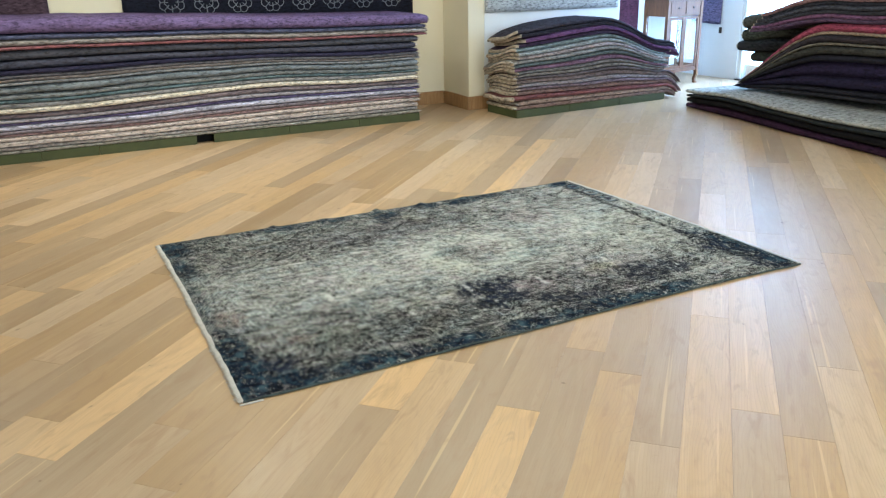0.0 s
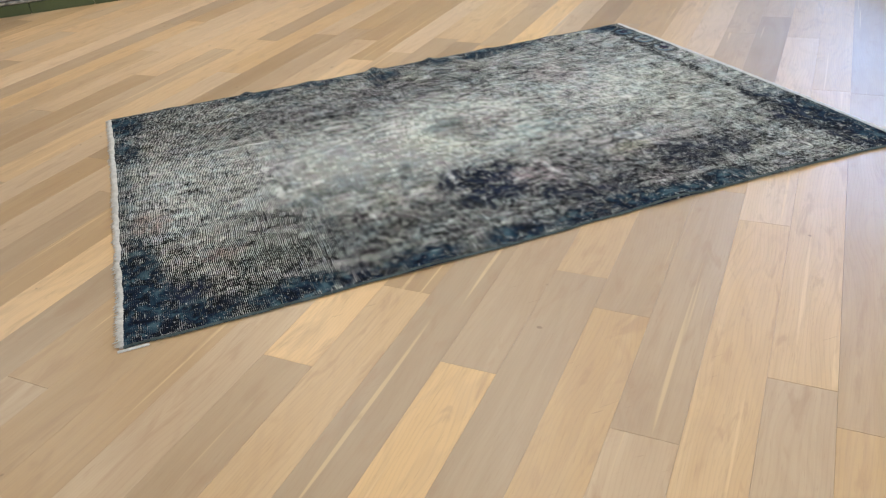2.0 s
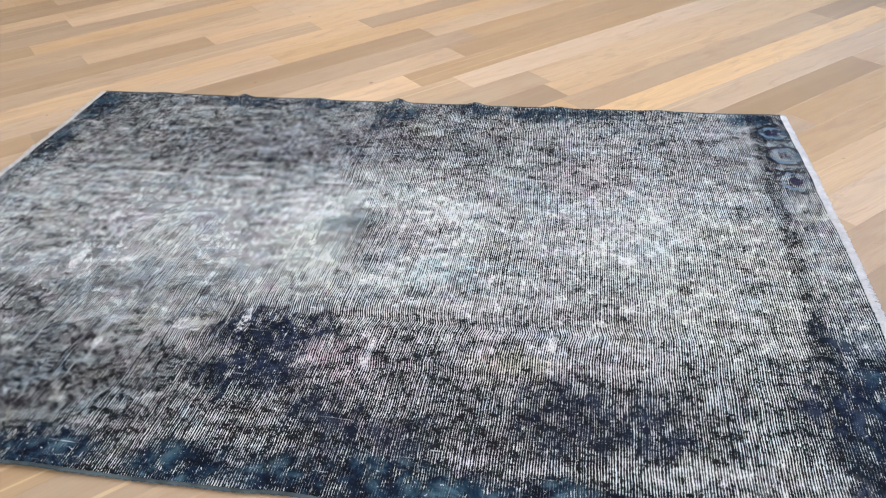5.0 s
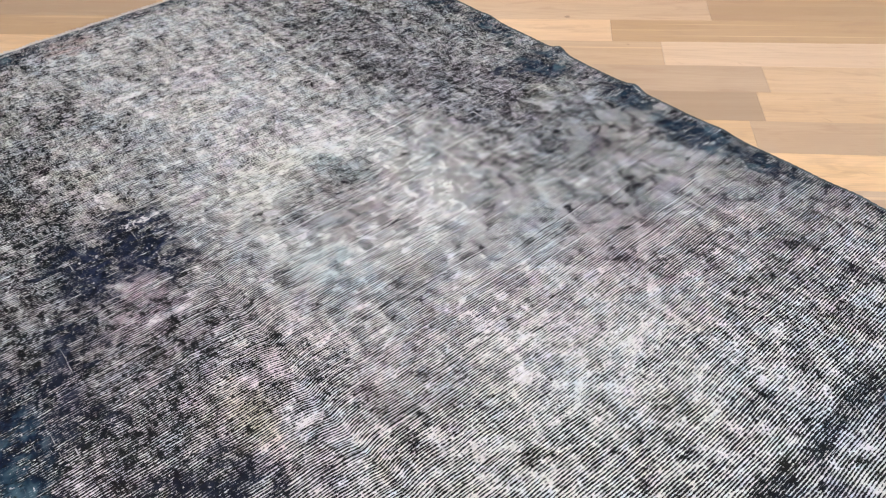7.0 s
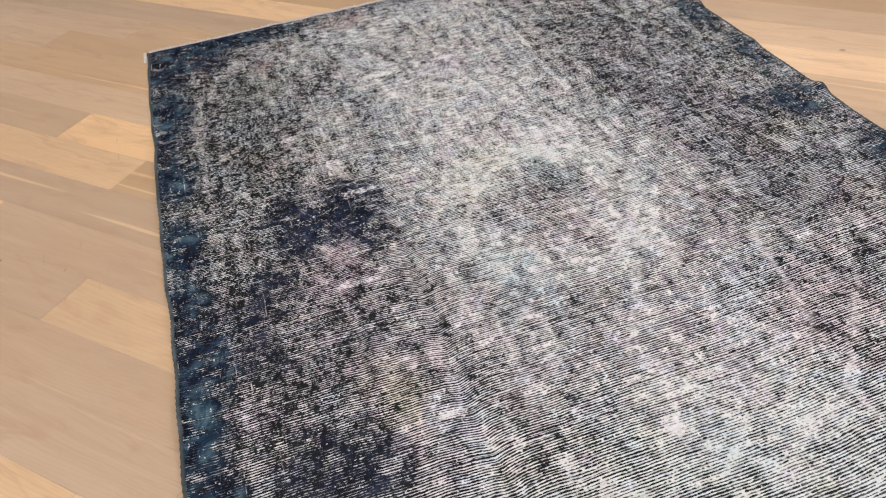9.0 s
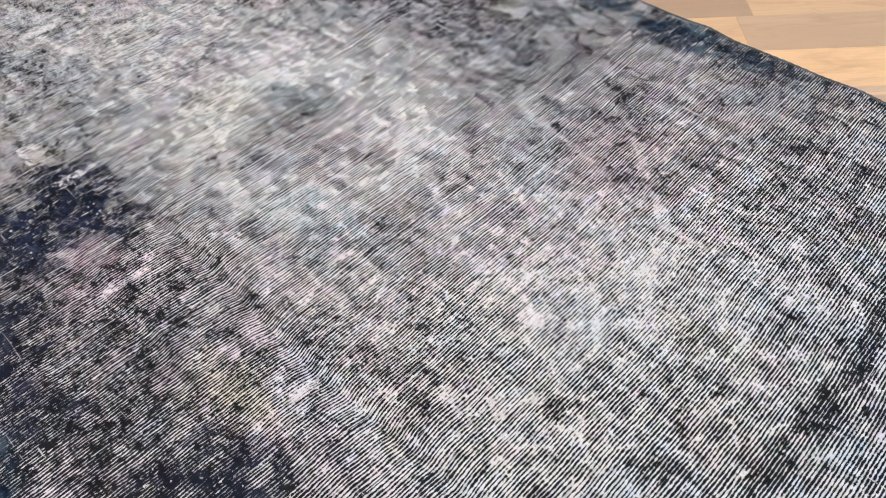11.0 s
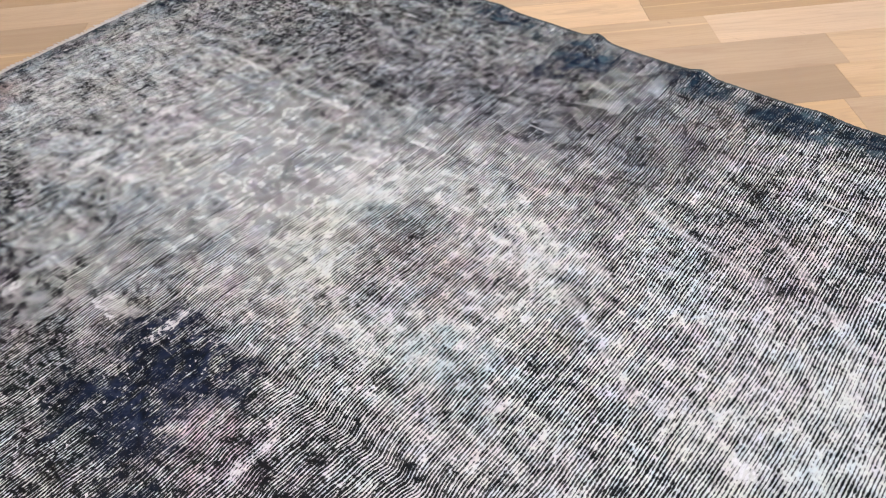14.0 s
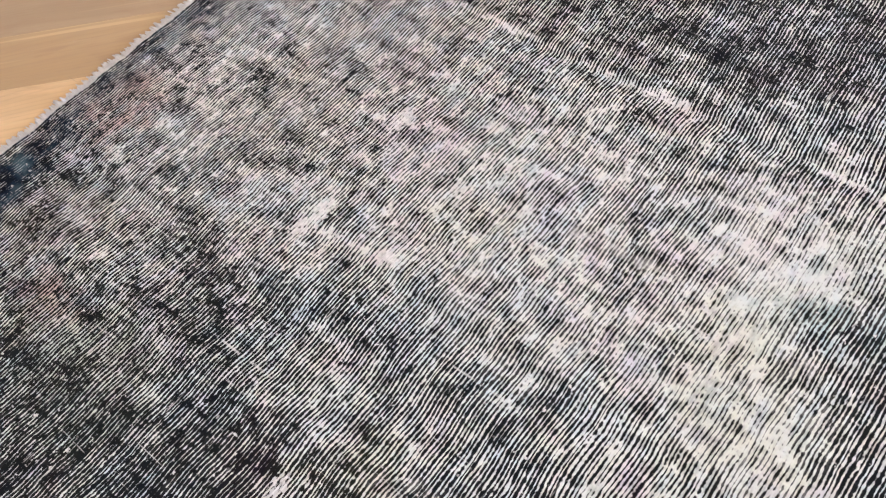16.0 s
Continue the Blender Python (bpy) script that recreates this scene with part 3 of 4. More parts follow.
LONG_LOW = [(0.206, 0.229, 0.234), (0.261, 0.256, 0.265), (0.576, 0.527, 0.454), (0.178, 0.146, 0.166), (0.103, 0.086, 0.106), (0.302, 0.284, 0.318), (0.103, 0.083, 0.174), (0.412, 0.402, 0.499),
            (0.220, 0.194, 0.227), (0.274, 0.249, 0.265), (0.329, 0.215, 0.227), (0.466, 0.402, 0.378), (0.233, 0.180, 0.181), (0.494, 0.430, 0.408), (0.343, 0.319, 0.318), (0.247, 0.236, 0.212)]


def long_stack():
    rng = random.Random(4)
    x0, x1, y = -2.55, 3.075, 4.93
    m = pose(x0, y, 0)
    green_base("plinth", 0.0, x1 - x0, [1.0, 2.0, 2.47, 3.32, 3.475, 4.21, 4.94], 0.86, m, gap=(3.32, 3.475))
    cols = [tuple(1.18 * q for q in c) for i, c in enumerate(LONG_TOP + LONG_LOW) if i not in (5, 9, 12, 16, 20, 25, 28)]
    n = len(cols)
    weights = [3.0 if i == 0 else rng.choice((0.65, 0.95, 1.2, 1.7)) for i in range(n)]
    total = sum(weights)
    cum = [0.0]
    for w in reversed(weights):
        cum.append(cum[-1] + w / total)

    def surface(f):
        def h(x):
            top = 1.205 - 0.115 * smooth01((x - 1.6) / 4.0)
            bump = 0.012 * math.sin(math.pi * f) * math.sin(x * 1.5 + 5.2 * f) + 0.018 * math.sin(math.pi * f) * noise.noise(Vector((x * 1.1, f * 5, 0)))
            sag = -0.055 * math.sin(math.pi * f) * smooth01((4.2 - x) / 2.0)
            return 0.0835 + (top - 0.0835) * f + bump + sag
        return h

    for i, c in enumerate(reversed(cols)):
        jut = rng.uniform(-0.016, 0.020) - (0.025 if i == n - 1 else 0)
        e1 = rng.uniform(-0.02, 0.03) + (0.10 if i >= n - 4 else 0.0)
        rug = folded_rug("folded_rug", x1 - x0, 0.84, surface(cum[i]), surface(cum[i + 1]), c, m, rng, jut, 0.0, e1, 1 if rng.random() < 0.85 else 2,
                         label="folded faded wool rug in a tall neat stack", category="rug", group="long stack of folded rugs")
        if rng.random() < 0.8:
            end_fringe(rug, x1 - x0 + e1 - 0.002, 0.02, 0.5, 0.5 * (surface(cum[i])(5.6) + surface(cum[i + 1])(5.6)), rng)


long_stack()

MID_COLS = [(0.043, 0.043, 0.068), (0.027, 0.027, 0.043), (0.129, 0.068, 0.189), (0.043, 0.031, 0.074), (0.196, 0.272, 0.317), (0.306, 0.371, 0.419), (0.331, 0.316, 0.351), (0.147, 0.210, 0.243),
            (0.270, 0.297, 0.324), (0.104, 0.142, 0.162), (0.208, 0.136, 0.223), (0.073, 0.074, 0.084), (0.172, 0.179, 0.189), (0.220, 0.223, 0.223), (0.122, 0.111, 0.128), (0.208, 0.204, 0.230),
            (0.233, 0.204, 0.223), (0.129, 0.124, 0.155), (0.306, 0.303, 0.351), (0.196, 0.161, 0.209), (0.294, 0.223, 0.230), (0.184, 0.080, 0.088), (0.367, 0.297, 0.270), (0.245, 0.186, 0.176)]


def mid_stack():
    rng = random.Random(11)
    m = pose(3.985, 4.46, 0, 0, 0, 4.0)
    ln = 2.16
    green_base("plinth", 0.0, ln, [0.72, 1.45], 0.55, m)
    cols = [c for i, c in enumerate(MID_COLS) if i not in (7, 11, 15, 17)]
    n = len(cols)
    weights = [rng.uniform(0.75, 1.25) for _ in cols]
    total = sum(weights)
    cum = [0.0]
    for w in reversed(weights):
        cum.append(cum[-1] + w / total)

    def surface(f):
        def h(x):
            g = f ** 1.1
            top = 0.86 + 0.125 * math.sin(math.pi * min(x / 1.75, 1.0) * 0.52 + 0.25) - 0.26 * smooth01((x - 1.15) / 1.0)
            wave = 0.022 * math.sin(math.pi * f) * math.sin(x * 3.1 + 4 * f + 0.6)
            droop = -0.035 * g * smooth01((x - 1.5) / 0.6)
            return 0.0835 + (top - 0.0835) * f + wave + droop
        return h

    def slump(x, y, z):
        near = math.exp(-max(x + 0.05, 0.0) / 0.20)
        g = min(max((z - 0.0835) / 0.8, 0.0), 1.1)
        return near * (-0.15 * g * max(y - 0.04, 0.0) / 0.5 + 0.020 * min(1.0, 4 * g) * math.sin(12.0 * y + 9.0 * z))

    for i, c in enumerate(reversed(cols)):
        c = tuple(f * q for f, q in zip((0.98, 0.86, 0.76), c))
        f = cum[i]
        jut = rng.uniform(-0.014, 0.020)
        e1 = rng.uniform(-0.04, 0.06) + (0.16 if f > 0.82 else 0.0) + (0.20 if f < 0.40 else 0.0)
        e0 = rng.uniform(-0.045, 0.055) - (0.05 if f > 0.84 else 0.0)
        rug = folded_rug("folded_rug", ln, 0.56, surface(cum[i]), surface(cum[i + 1]), c, m, rng, jut, e0, e1, 2 if rng.random() < 0.2 else 1, 0.10, slump, 0.42,
                         label="folded faded wool rug in a slumped stack", category="rug", group="slumped stack of folded rugs")
        mid = 0.5 * (surface(cum[i])(0) + surface(cum[i + 1])(0))
        if rng.random() < 0.6:
            end_fringe(rug, -e0 + 0.002, 0.005, 0.05, mid, rng, -1)


mid_stack()

LOW_COLS = [(0.036, 0.015, 0.038), (0.010, 0.009, 0.011), (0.022, 0.024, 0.024)]
HEAP_COLS = [(0.020, 0.018, 0.022), (0.015, 0.014, 0.020), (0.014, 0.011, 0.027), (0.018, 0.013, 0.034), (0.015, 0.014, 0.020), (0.037, 0.035, 0.031), (0.125, 0.110, 0.085), (0.030, 0.024, 0.028), (0.250, 0.188, 0.138), (0.230, 0.050, 0.085)]
HEAP_THICK = [0.8, 1.1, 2.2, 2.6, 1.2, 1.6, 0.5, 1.5, 0.6, 1.5]
REAR_COLS = [(0.02, 0.02, 0.02), (0.05, 0.05, 0.04), (0.045, 0.05, 0.04), (0.03, 0.03, 0.03), (0.06, 0.065, 0.05), (0.09, 0.088, 0.068)]
TOP_COLS = [(0.070, 0.043, 0.074), (0.130, 0.062, 0.115), (0.033, 0.033, 0.042), (0.047, 0.047, 0.057), (0.030, 0.030, 0.040), (0.200, 0.115, 0.120)]


def dark_pile():
    rng = random.Random(23)
    turn = math.degrees(math.atan2(-2.69, -0.43))
    # local x runs along the front towards the south, local y to the back
    m = pose(5.94, 4.03, 0, 0, 0, turn) @ Matrix.Diagonal((1, 1, 1, 1))
    ln = 3.6
    zs = [0.002, 0.080, 0.150, 0.186]

    def level(z, lift=0.06):
        return lambda x: z * (1.0 + 0.12 * math.sin(x * 1.7 + z * 9)) * (0.75 + 0.25 * smooth01(x / 0.8)) + lift * z * x * 0.8

    for i, c in enumerate(LOW_COLS):
        folded_rug("folded_rug", ln, 1.5, level(zs[i]), level(zs[i + 1]), c, m, rng, rng.uniform(-0.02, 0.02), rng.uniform(-0.04, 0.05), 0.0, 1,
                   label="dark folded wool rug lying at the bottom of a pile", category="rug", group="dark pile of rugs")
    folded_rug("folded_rug", ln, 1.45, level(zs[3]), lambda x: level(zs[3])(x) + 0.045, (0.40, 0.39, 0.35), m, rng, 0.02, 0.08, 0.0, 1,
               label="grey folded rug lying over the dark ones", category="rug", group="dark pile of rugs")
    # heap that bulges over the lower rugs and slopes down at its end
    heap = pose(6.19, 3.60, 0, 0, 0, -90)

    def dome(f):
        def h(x):
            base = 0.262 + 0.022 * x
            rise = 0.02 + 0.66 * (smooth01((x + 0.12) / 1.15) ** 0.75)
            return base + rise * f + 0.012 * math.sin(math.pi * f) * math.sin(3.0 * x + 6 * f)
        return h

    n = len(HEAP_COLS)
    marks = [0.0]
    for thick in HEAP_THICK:
        marks.append(marks[-1] + thick)
    for i, c in enumerate(HEAP_COLS):
        folded_rug("folded_rug", 2.6, 0.34, dome(marks[i] / marks[-1]), dome(marks[i + 1] / marks[-1]), tuple(1.5 * q for q in c), heap, rng, rng.uniform(-0.03, 0.03) + 0.03 * i / n, rng.uniform(-0.06, 0.04), 0.0, 1,
                   label="dark folded wool rug in a bulging heap", category="rug", group="dark pile of rugs")
    # older stack behind it, its ends showing past the slope
    rear = pose(6.56, 3.90, 0, 0, 0, -90)

    def shelf(f):
        return lambda x: 0.26 + 0.72 * f + 0.02 * math.sin(5 * x + 7 * f) - 0.03 * (1 - smooth01(x / 0.4))

    n = len(REAR_COLS)
    for i, c in enumerate(REAR_COLS):
        f = i / n
        folded_rug("folded_rug", 2.9, 0.48, shelf(f), lambda x, f=f: shelf(f + 1 / n)(x) + 0.022, c, rear, rng, rng.uniform(-0.02, 0.02), 0.06 * math.sin(math.pi * f) + rng.uniform(-0.03, 0.02) - 0.10 * max(0, f - 0.7) - 0.9 * max(0.0, 0.50 - f), 0.0, 1, loose=0.02,
                   label="dark olive folded rug at the back of a pile", category="rug", group="dark pile of rugs")
    # rugs thrown across the top
    top = pose(6.20, 3.50, 0, 0, 0, -90)

    def crest(f):
        def h(x):
            return 0.832 + 0.150 * smooth01(x / 1.0) + 0.012 * math.sin(4.0 * x) + (0.17 + 0.06 * smooth01(x / 0.7)) * f
        return h

    n = len(TOP_COLS)
    for i, c in enumerate(TOP_COLS):
        f = i / n
        folded_rug("folded_rug", 2.5, 0.95, crest(f), lambda x, f=f: crest(f + 1 / n)(x) + 0.008, tuple(1.5 * q for q in c), top, rng, rng.uniform(-0.02, 0.04), rng.uniform(-0.05, 0.03) - 0.16 * f * f, 0.0, 1, 0.06, loose=0.04,
                   label="black and plum folded rug on top of a pile", category="rug", group="dark pile of rugs")


dark_pile()


# ---------------------------------------------------------------- rugs hung on the walls
def hung_rug(name, x0, x1, z0, z1, m, color, label):
    """A rug hung flat on a wall: local x along the wall, local -y into the room."""
    rng = random.Random(len(label))
    nx, nz = 40, 24
    verts, faces = [], []
    for side in (-0.012, -0.001):
        for j in range(nz + 1):
            for i in range(nx + 1):
                x, z = x0 + (x1 - x0) * i / nx, z0 + (z1 - z0) * j / nz
                w = 0.006 * noise.noise(Vector((x * 2, z * 2, 3.0)))
                verts.append((x, side - 0.008 + w, z + 0.008 * noise.noise(Vector((x * 3, 1, 0))) * (1 if j == 0 else 0)))
    per = (nx + 1) * (nz + 1)
    for j in range(nz):
        for i in range(nx):
            a = j * (nx + 1) + i
            faces.append((a, a + 1, a + nx + 2, a + nx + 1))
            faces.append((per + a, per + a + nx + 1, per + a + nx + 2, per + a + 1))
    rim = [i for i in range(nx + 1)] + [j * (nx + 1) + nx for j in range(1, nz + 1)] + [nz * (nx + 1) + i for i in range(nx - 1, -1, -1)] + [j * (nx + 1) for j in range(nz - 1, 0, -1)]
    for a, b in zip(rim, rim[1:] + rim[:1]):
        faces.append((a, a + per, b + per, b))
    ob = new(name, mesh_from(name, verts, faces, WOOL))
    ob.matrix_basis = m
    ob.color = (*color, 1)
    return tagged(ob, label, "rug")


def rosettes(parent, x0, x1, z, count, size):
    """Pale flower outlines knotted into a dark rug."""
    k = simple_material("pale_knotted_line", (0.20, 0.21, 0.25), 0.95, 0.1, 0.3, 40.0)
    verts, faces = [], []

    def stroke(pts, w):
        for (ax, az), (bx, bz) in zip(pts, pts[1:]):
            d = Vector((bx - ax, bz - az)).normalized()
            px, pz = -d.y * w, d.x * w
            b = len(verts)
            verts.extend([(ax + px, -0.0275, az + pz), (bx + px, -0.0275, bz + pz), (bx - px, -0.0275, bz - pz), (ax - px, -0.0275, az - pz),
                          (ax + px, -0.019, az + pz), (bx + px, -0.019, bz + pz), (bx - px, -0.019, bz - pz), (ax - px, -0.019, az - pz)])
            faces.extend([(b, b + 1, b + 2, b + 3), (b, b + 4, b + 5, b + 1), (b + 3, b + 2, b + 6, b + 7)])

    for r, lobes, amp in ((size, 8, 0.16), (size * 0.55, 5, 0.2)):
        pts = []
        for a in range(41):
            t = 2 * math.pi * a / 40
            rr = r * (1 + amp * abs(math.sin(t * lobes / 2)) - amp / 2)
            pts.append((rr * math.cos(t), rr * math.sin(t)))
        stroke(pts, 0.0034)
    for a in range(8):
        t = 2 * math.pi * a / 8
        stroke([(size * 0.3 * math.cos(t), size * 0.3 * math.sin(t)), (size * 0.9 * math.cos(t), size * 0.9 * math.sin(t))], 0.003)
    me = mesh_from("rosette", verts, faces, k, False)
    for q in range(count):
        ob = new("rosette", me)
        ob.parent = parent
        ob.location = (x0 + (x1 - x0) * (q + 0.5) / count, 0, z)
        tagged(ob, "pale grey flower outline")


wall_m = pose(0, 5.817, 0)
black = hung_rug("hanging_rug", 0.37, 3.43, 0.75, 2.9, wall_m, (0.012, 0.013, 0.024), "black rug with pale flower outlines hung on the wall")
rosettes(black, 0.66, 3.34, 1.25, 8, 0.115)
rosettes(black, 0.66, 3.34, 1.62, 8, 0.115)
hung_rug("hanging_rug", -2.4, -0.27, 0.75, 2.9, wall_m, (0.085, 0.055, 0.075), "mottled brown and plum rug hung on the wall")
hung_rug("hanging_rug", 4.02, 5.84, 1.045, 2.7, pose(0, 5.204, 0), (0.46, 0.47, 0.47), "pale grey distressed rug hung above a stack")
hung_rug("hanging_rug", 6.80, 7.32, 0.60, 2.3, pose(0, 6.596, 0), (0.10, 0.035, 0.055), "dark maroon rug hung in the recess")
hung_rug("hanging_rug", 0.0, 0.55, 0.72, 2.0, pose(8.046, 6.25, 0, 0, 0, -90), (0.17, 0.15, 0.26), "small lavender patterned rug hung beside the doorway")
switch = empty("wall_switch", pose(8.046, 5.70, 0.60, 0, 0, -90), label="small dark switch plate on the white wall", category="switch")
part("plate", box_bm(-0.025, 0.025, -0.012, 0.0, 0.0, 0.08, 0.003), METAL, switch)
part("rocker", box_bm(-0.01, 0.01, -0.018, -0.012, 0.025, 0.055, 0.002), METAL, switch)


# ---------------------------------------------------------------- glass-fronted cabinet
def glazed_cabinet():
    m = pose(6.78, 5.36, 0, 0, 0, 8)
    w, d, h = 0.68, 0.40, 1.12
    cab = empty("display_cabinet", m, label="small brown wooden display cabinet with glazed doors and drawers", category="cabinet")
    for lx in (0.0, w - 0.045):
        for ly in (0.0, d - 0.045):
            bm = bmesh.new()
            prof = [(0.0, 1.0, 0.0), (0.06, 0.75, -0.008), (0.12, 0.85, 0.004), (0.18, 1.0, 0.0), (h - 0.04, 1.0, 0.0)]
            loops = []
            sx = -1 if lx == 0 else 1
            for z, s, bend in prof:
                c = 0.0225
                loops.append([bm.verts.new((lx + c + sx * bend * 1.6 + dx * c * s, ly + c - bend + dy * c * s, z + 0.001)) for dx, dy in ((-1, -1), (1, -1), (1, 1), (-1, 1))])
            for a, b in zip(loops, loops[1:]):
                for j in range(4):
                    bm.faces.new((a[j], a[(j + 1) % 4], b[(j + 1) % 4], b[j]))
            bm.faces.new(loops[0][::-1])
            bm.faces.new(loops[-1])
            part("leg", bm, CABINET, cab)
    part("top", box_bm(-0.02, w + 0.02, -0.02, d + 0.02, h - 0.04, h, 0.006), CABINET, cab)
    part("bottom_rail", box_bm(0.046, w - 0.046, 0.004, 0.040, 0.17, 0.215, 0.003), CABINET, cab)
    part("shelf", box_bm(0.004, w - 0.004, 0.044, d - 0.01, 0.195, 0.213), CABINET, cab)
    part("apron", box_bm(0.046, w - 0.046, 0.012, 0.034, 0.875, h - 0.041), CABINET, cab)
    for a, b in ((0.055, 0.335), (0.345, w - 0.055)):
        dr = part("drawer", box_bm(a, b, 0.0, 0.012, 0.90, 1.065, 0.004), CABINET, cab)
        part("knob", box_bm((a + b) / 2 - 0.012, (a + b) / 2 + 0.012, -0.016, 0.0, 0.97, 0.994, 0.005), METAL, dr, "small dark knob")
        door = part("door", box_bm(a - 0.006, a + 0.032, 0.006, 0.030, 0.218, 0.868, 0.003), CABINET, cab, "glazed cabinet door")
        part("stile", box_bm(b - 0.032, b + 0.004, 0.006, 0.030, 0.218, 0.868, 0.003), CABINET, door)
        part("rail", box_bm(a + 0.033, b - 0.033, 0.008, 0.028, 0.218, 0.252, 0.003), CABINET, door)
        part("rail", box_bm(a + 0.033, b - 0.033, 0.008, 0.028, 0.834, 0.868, 0.003), CABINET, door)
        g = part("pane", box_bm(a + 0.033, b - 0.033, 0.016, 0.020, 0.253, 0.833), GLASS, door, "clear glass")
        g.visible_shadow = False
    for sx in (0.006, w - 0.030):
        side = part("side_rail", box_bm(sx, sx + 0.024, 0.046, d - 0.046, 0.88, h - 0.041), CABINET, cab)
        part("rail", box_bm(sx, sx + 0.024, 0.046, d - 0.046, 0.17, 0.25), CABINET, side)
        g = part("pane", box_bm(sx + 0.010, sx + 0.014, 0.046, d - 0.046, 0.252, 0.878), GLASS, side, "clear glass")
        g.visible_shadow = False
    # white board in place of the window light seen through the glass back
    part("back_panel", box_bm(0.046, w - 0.046, d - 0.03, d - 0.018, 0.214, h - 0.042), WHITE, cab, "white board standing in for window light through a glass back")


glazed_cabinet()

# ---------------------------------------------------------------- the rug on the floor
RUG_W, ROWS_N = 2.04, 468
FRINGE_L, FRINGE_R = 0.026, 0.025


def left_edge(y):
    return -0.004 - 0.012 * y / RUG_W + 0.008 * math.sin(math.pi * y / RUG_W) + 0.006 * noise.noise(Vector((y * 2.1, 4.0, 0))) + 0.0065 * noise.noise(Vector((y * 9.0, 6.0, 0))) + 0.003 * noise.noise(Vector((y * 23.0, 2.0, 0)))


def right_edge(y):
    return 3.008 - 0.057 * y / RUG_W + 0.018 * math.sin(math.pi * y / RUG_W) + 0.004 * noise.noise(Vector((y * 2.3, 9.0, 0))) + 0.0045 * noise.noise(Vector((y * 8.0, 3.0, 0)))


def low_edge(x):
    return 0.006 + 0.020 * math.exp(-((x - 2.0) / 0.75) ** 2) + 0.005 * noise.noise(Vector((x * 1.7, 2.0, 0))) + 0.006 * noise.noise(Vector((x * 6.0, 5.0, 0)))


def high_edge(x):
    return 2.043 - 0.012 * math.sin(math.pi * min(max(x / 2.95, 0), 1)) + 0.006 * noise.noise(Vector((x * 5.0, 8.0, 0)))


LUMPS = [(0.69, 0.013, 0.026), (1.385, 0.017, 0.030), (1.715, 0.012, 0.028), (1.02, 0.007, 0.05), (2.05, 0.007, 0.05), (2.45, 0.005, 0.06), (0.30, 0.005, 0.05)]


FOLDS = [(0.625, 1.95, 0.50, 0.0075), (0.47, 1.75, 0.25, -0.005), (1.34, 0.90, 0.50, 0.005), (0.16, 0.30, 0.25, 0.004)]


def rug_z(x, y):
    z = 0.0065 + 0.0016 * noise.noise(Vector((x * 2.2, y * 2.2, 1.0))) + 0.0009 * noise.noise(Vector((x * 9.0, y * 5.0, 2.0)))
    back = math.exp(-max(0.0, high_edge(x) - y) / 0.075)
    for cx, hh, ww in LUMPS:
        z += hh * math.exp(-((x - cx) / ww) ** 2) * back
    near = math.exp(-max(0.0, y - low_edge(x)) / 0.06)
    z += near * (0.010 * math.exp(-((x - 1.93) / 0.10) ** 2) + 0.008 * math.exp(-((x - 2.42) / 0.09) ** 2) + 0.006 * math.exp(-((x - 1.0) / 0.14) ** 2))
    return max(z, 0.004)


def rug_point(u, v):
    """u along the rug from fringe to fringe, v from the low to the high selvedge, both 0 to 1."""
    y0 = v * RUG_W
    xl, xr = left_edge(y0) + FRINGE_L, right_edge(y0) - FRINGE_R
    x = xl + (xr - xl) * u
    y = low_edge(x) + (high_edge(x) - low_edge(x)) * v
    taper = math.sin(math.pi * u) ** 0.4 if 0 < u < 1 else 0.0
    k = u * ROWS_N
    uneven = 0.0026 * noise.noise(Vector((k * 0.83, y * 3.0, 11.0))) + 0.0016 * noise.noise(Vector((k * 0.47, y * 11.0, 17.0)))
    warp = uneven + 0.011 * noise.noise(Vector((x * 1.5, y * 2.0, 7.0))) + 0.0022 * noise.noise(Vector((x * 8.0, y * 7.0, 3.0))) + 0.0012 * noise.noise(Vector((x * 27.0, y * 15.0, 5.0)))
    # rows kink where old folds ran along the rug
    for fy, fx, span, size in FOLDS:
        off = (y - fy - 0.03 * noise.noise(Vector((x * 2.0, fy, 0)))) / 0.020
        warp += size * math.exp(-off * off) * math.exp(-((x - fx) / span) ** 4)
    return x + warp * taper, y


# worn places of the big rug: centre, half sizes, strength
NAVY = [(1.375, 0.545, 0.135, 0.075, 1.0), (1.375, 0.395, 0.13, 0.09, 1.0), (1.29, 0.42, 0.05, 0.06, 0.6), (1.61, 0.27, 0.10, 0.06, 0.50), (1.74, 0.17, 0.13, 0.09, 0.42),
        (1.84, 0.23, 0.07, 0.06, 0.42), (2.20, 0.33, 0.13, 0.09, 0.45), (2.37, 0.31, 0.09, 0.08, 0.42), (2.86, 0.44, 0.07, 0.17, 0.95), (2.82, 0.68, 0.035, 0.10, 0.6), (1.74, 0.10, 0.08, 0.06, 0.4),
        (1.39, 1.83, 0.07, 0.06, 0.55), (0.21, 0.22, 0.08, 0.07, 0.8), (2.88, 0.20, 0.09, 0.16, 0.9)]
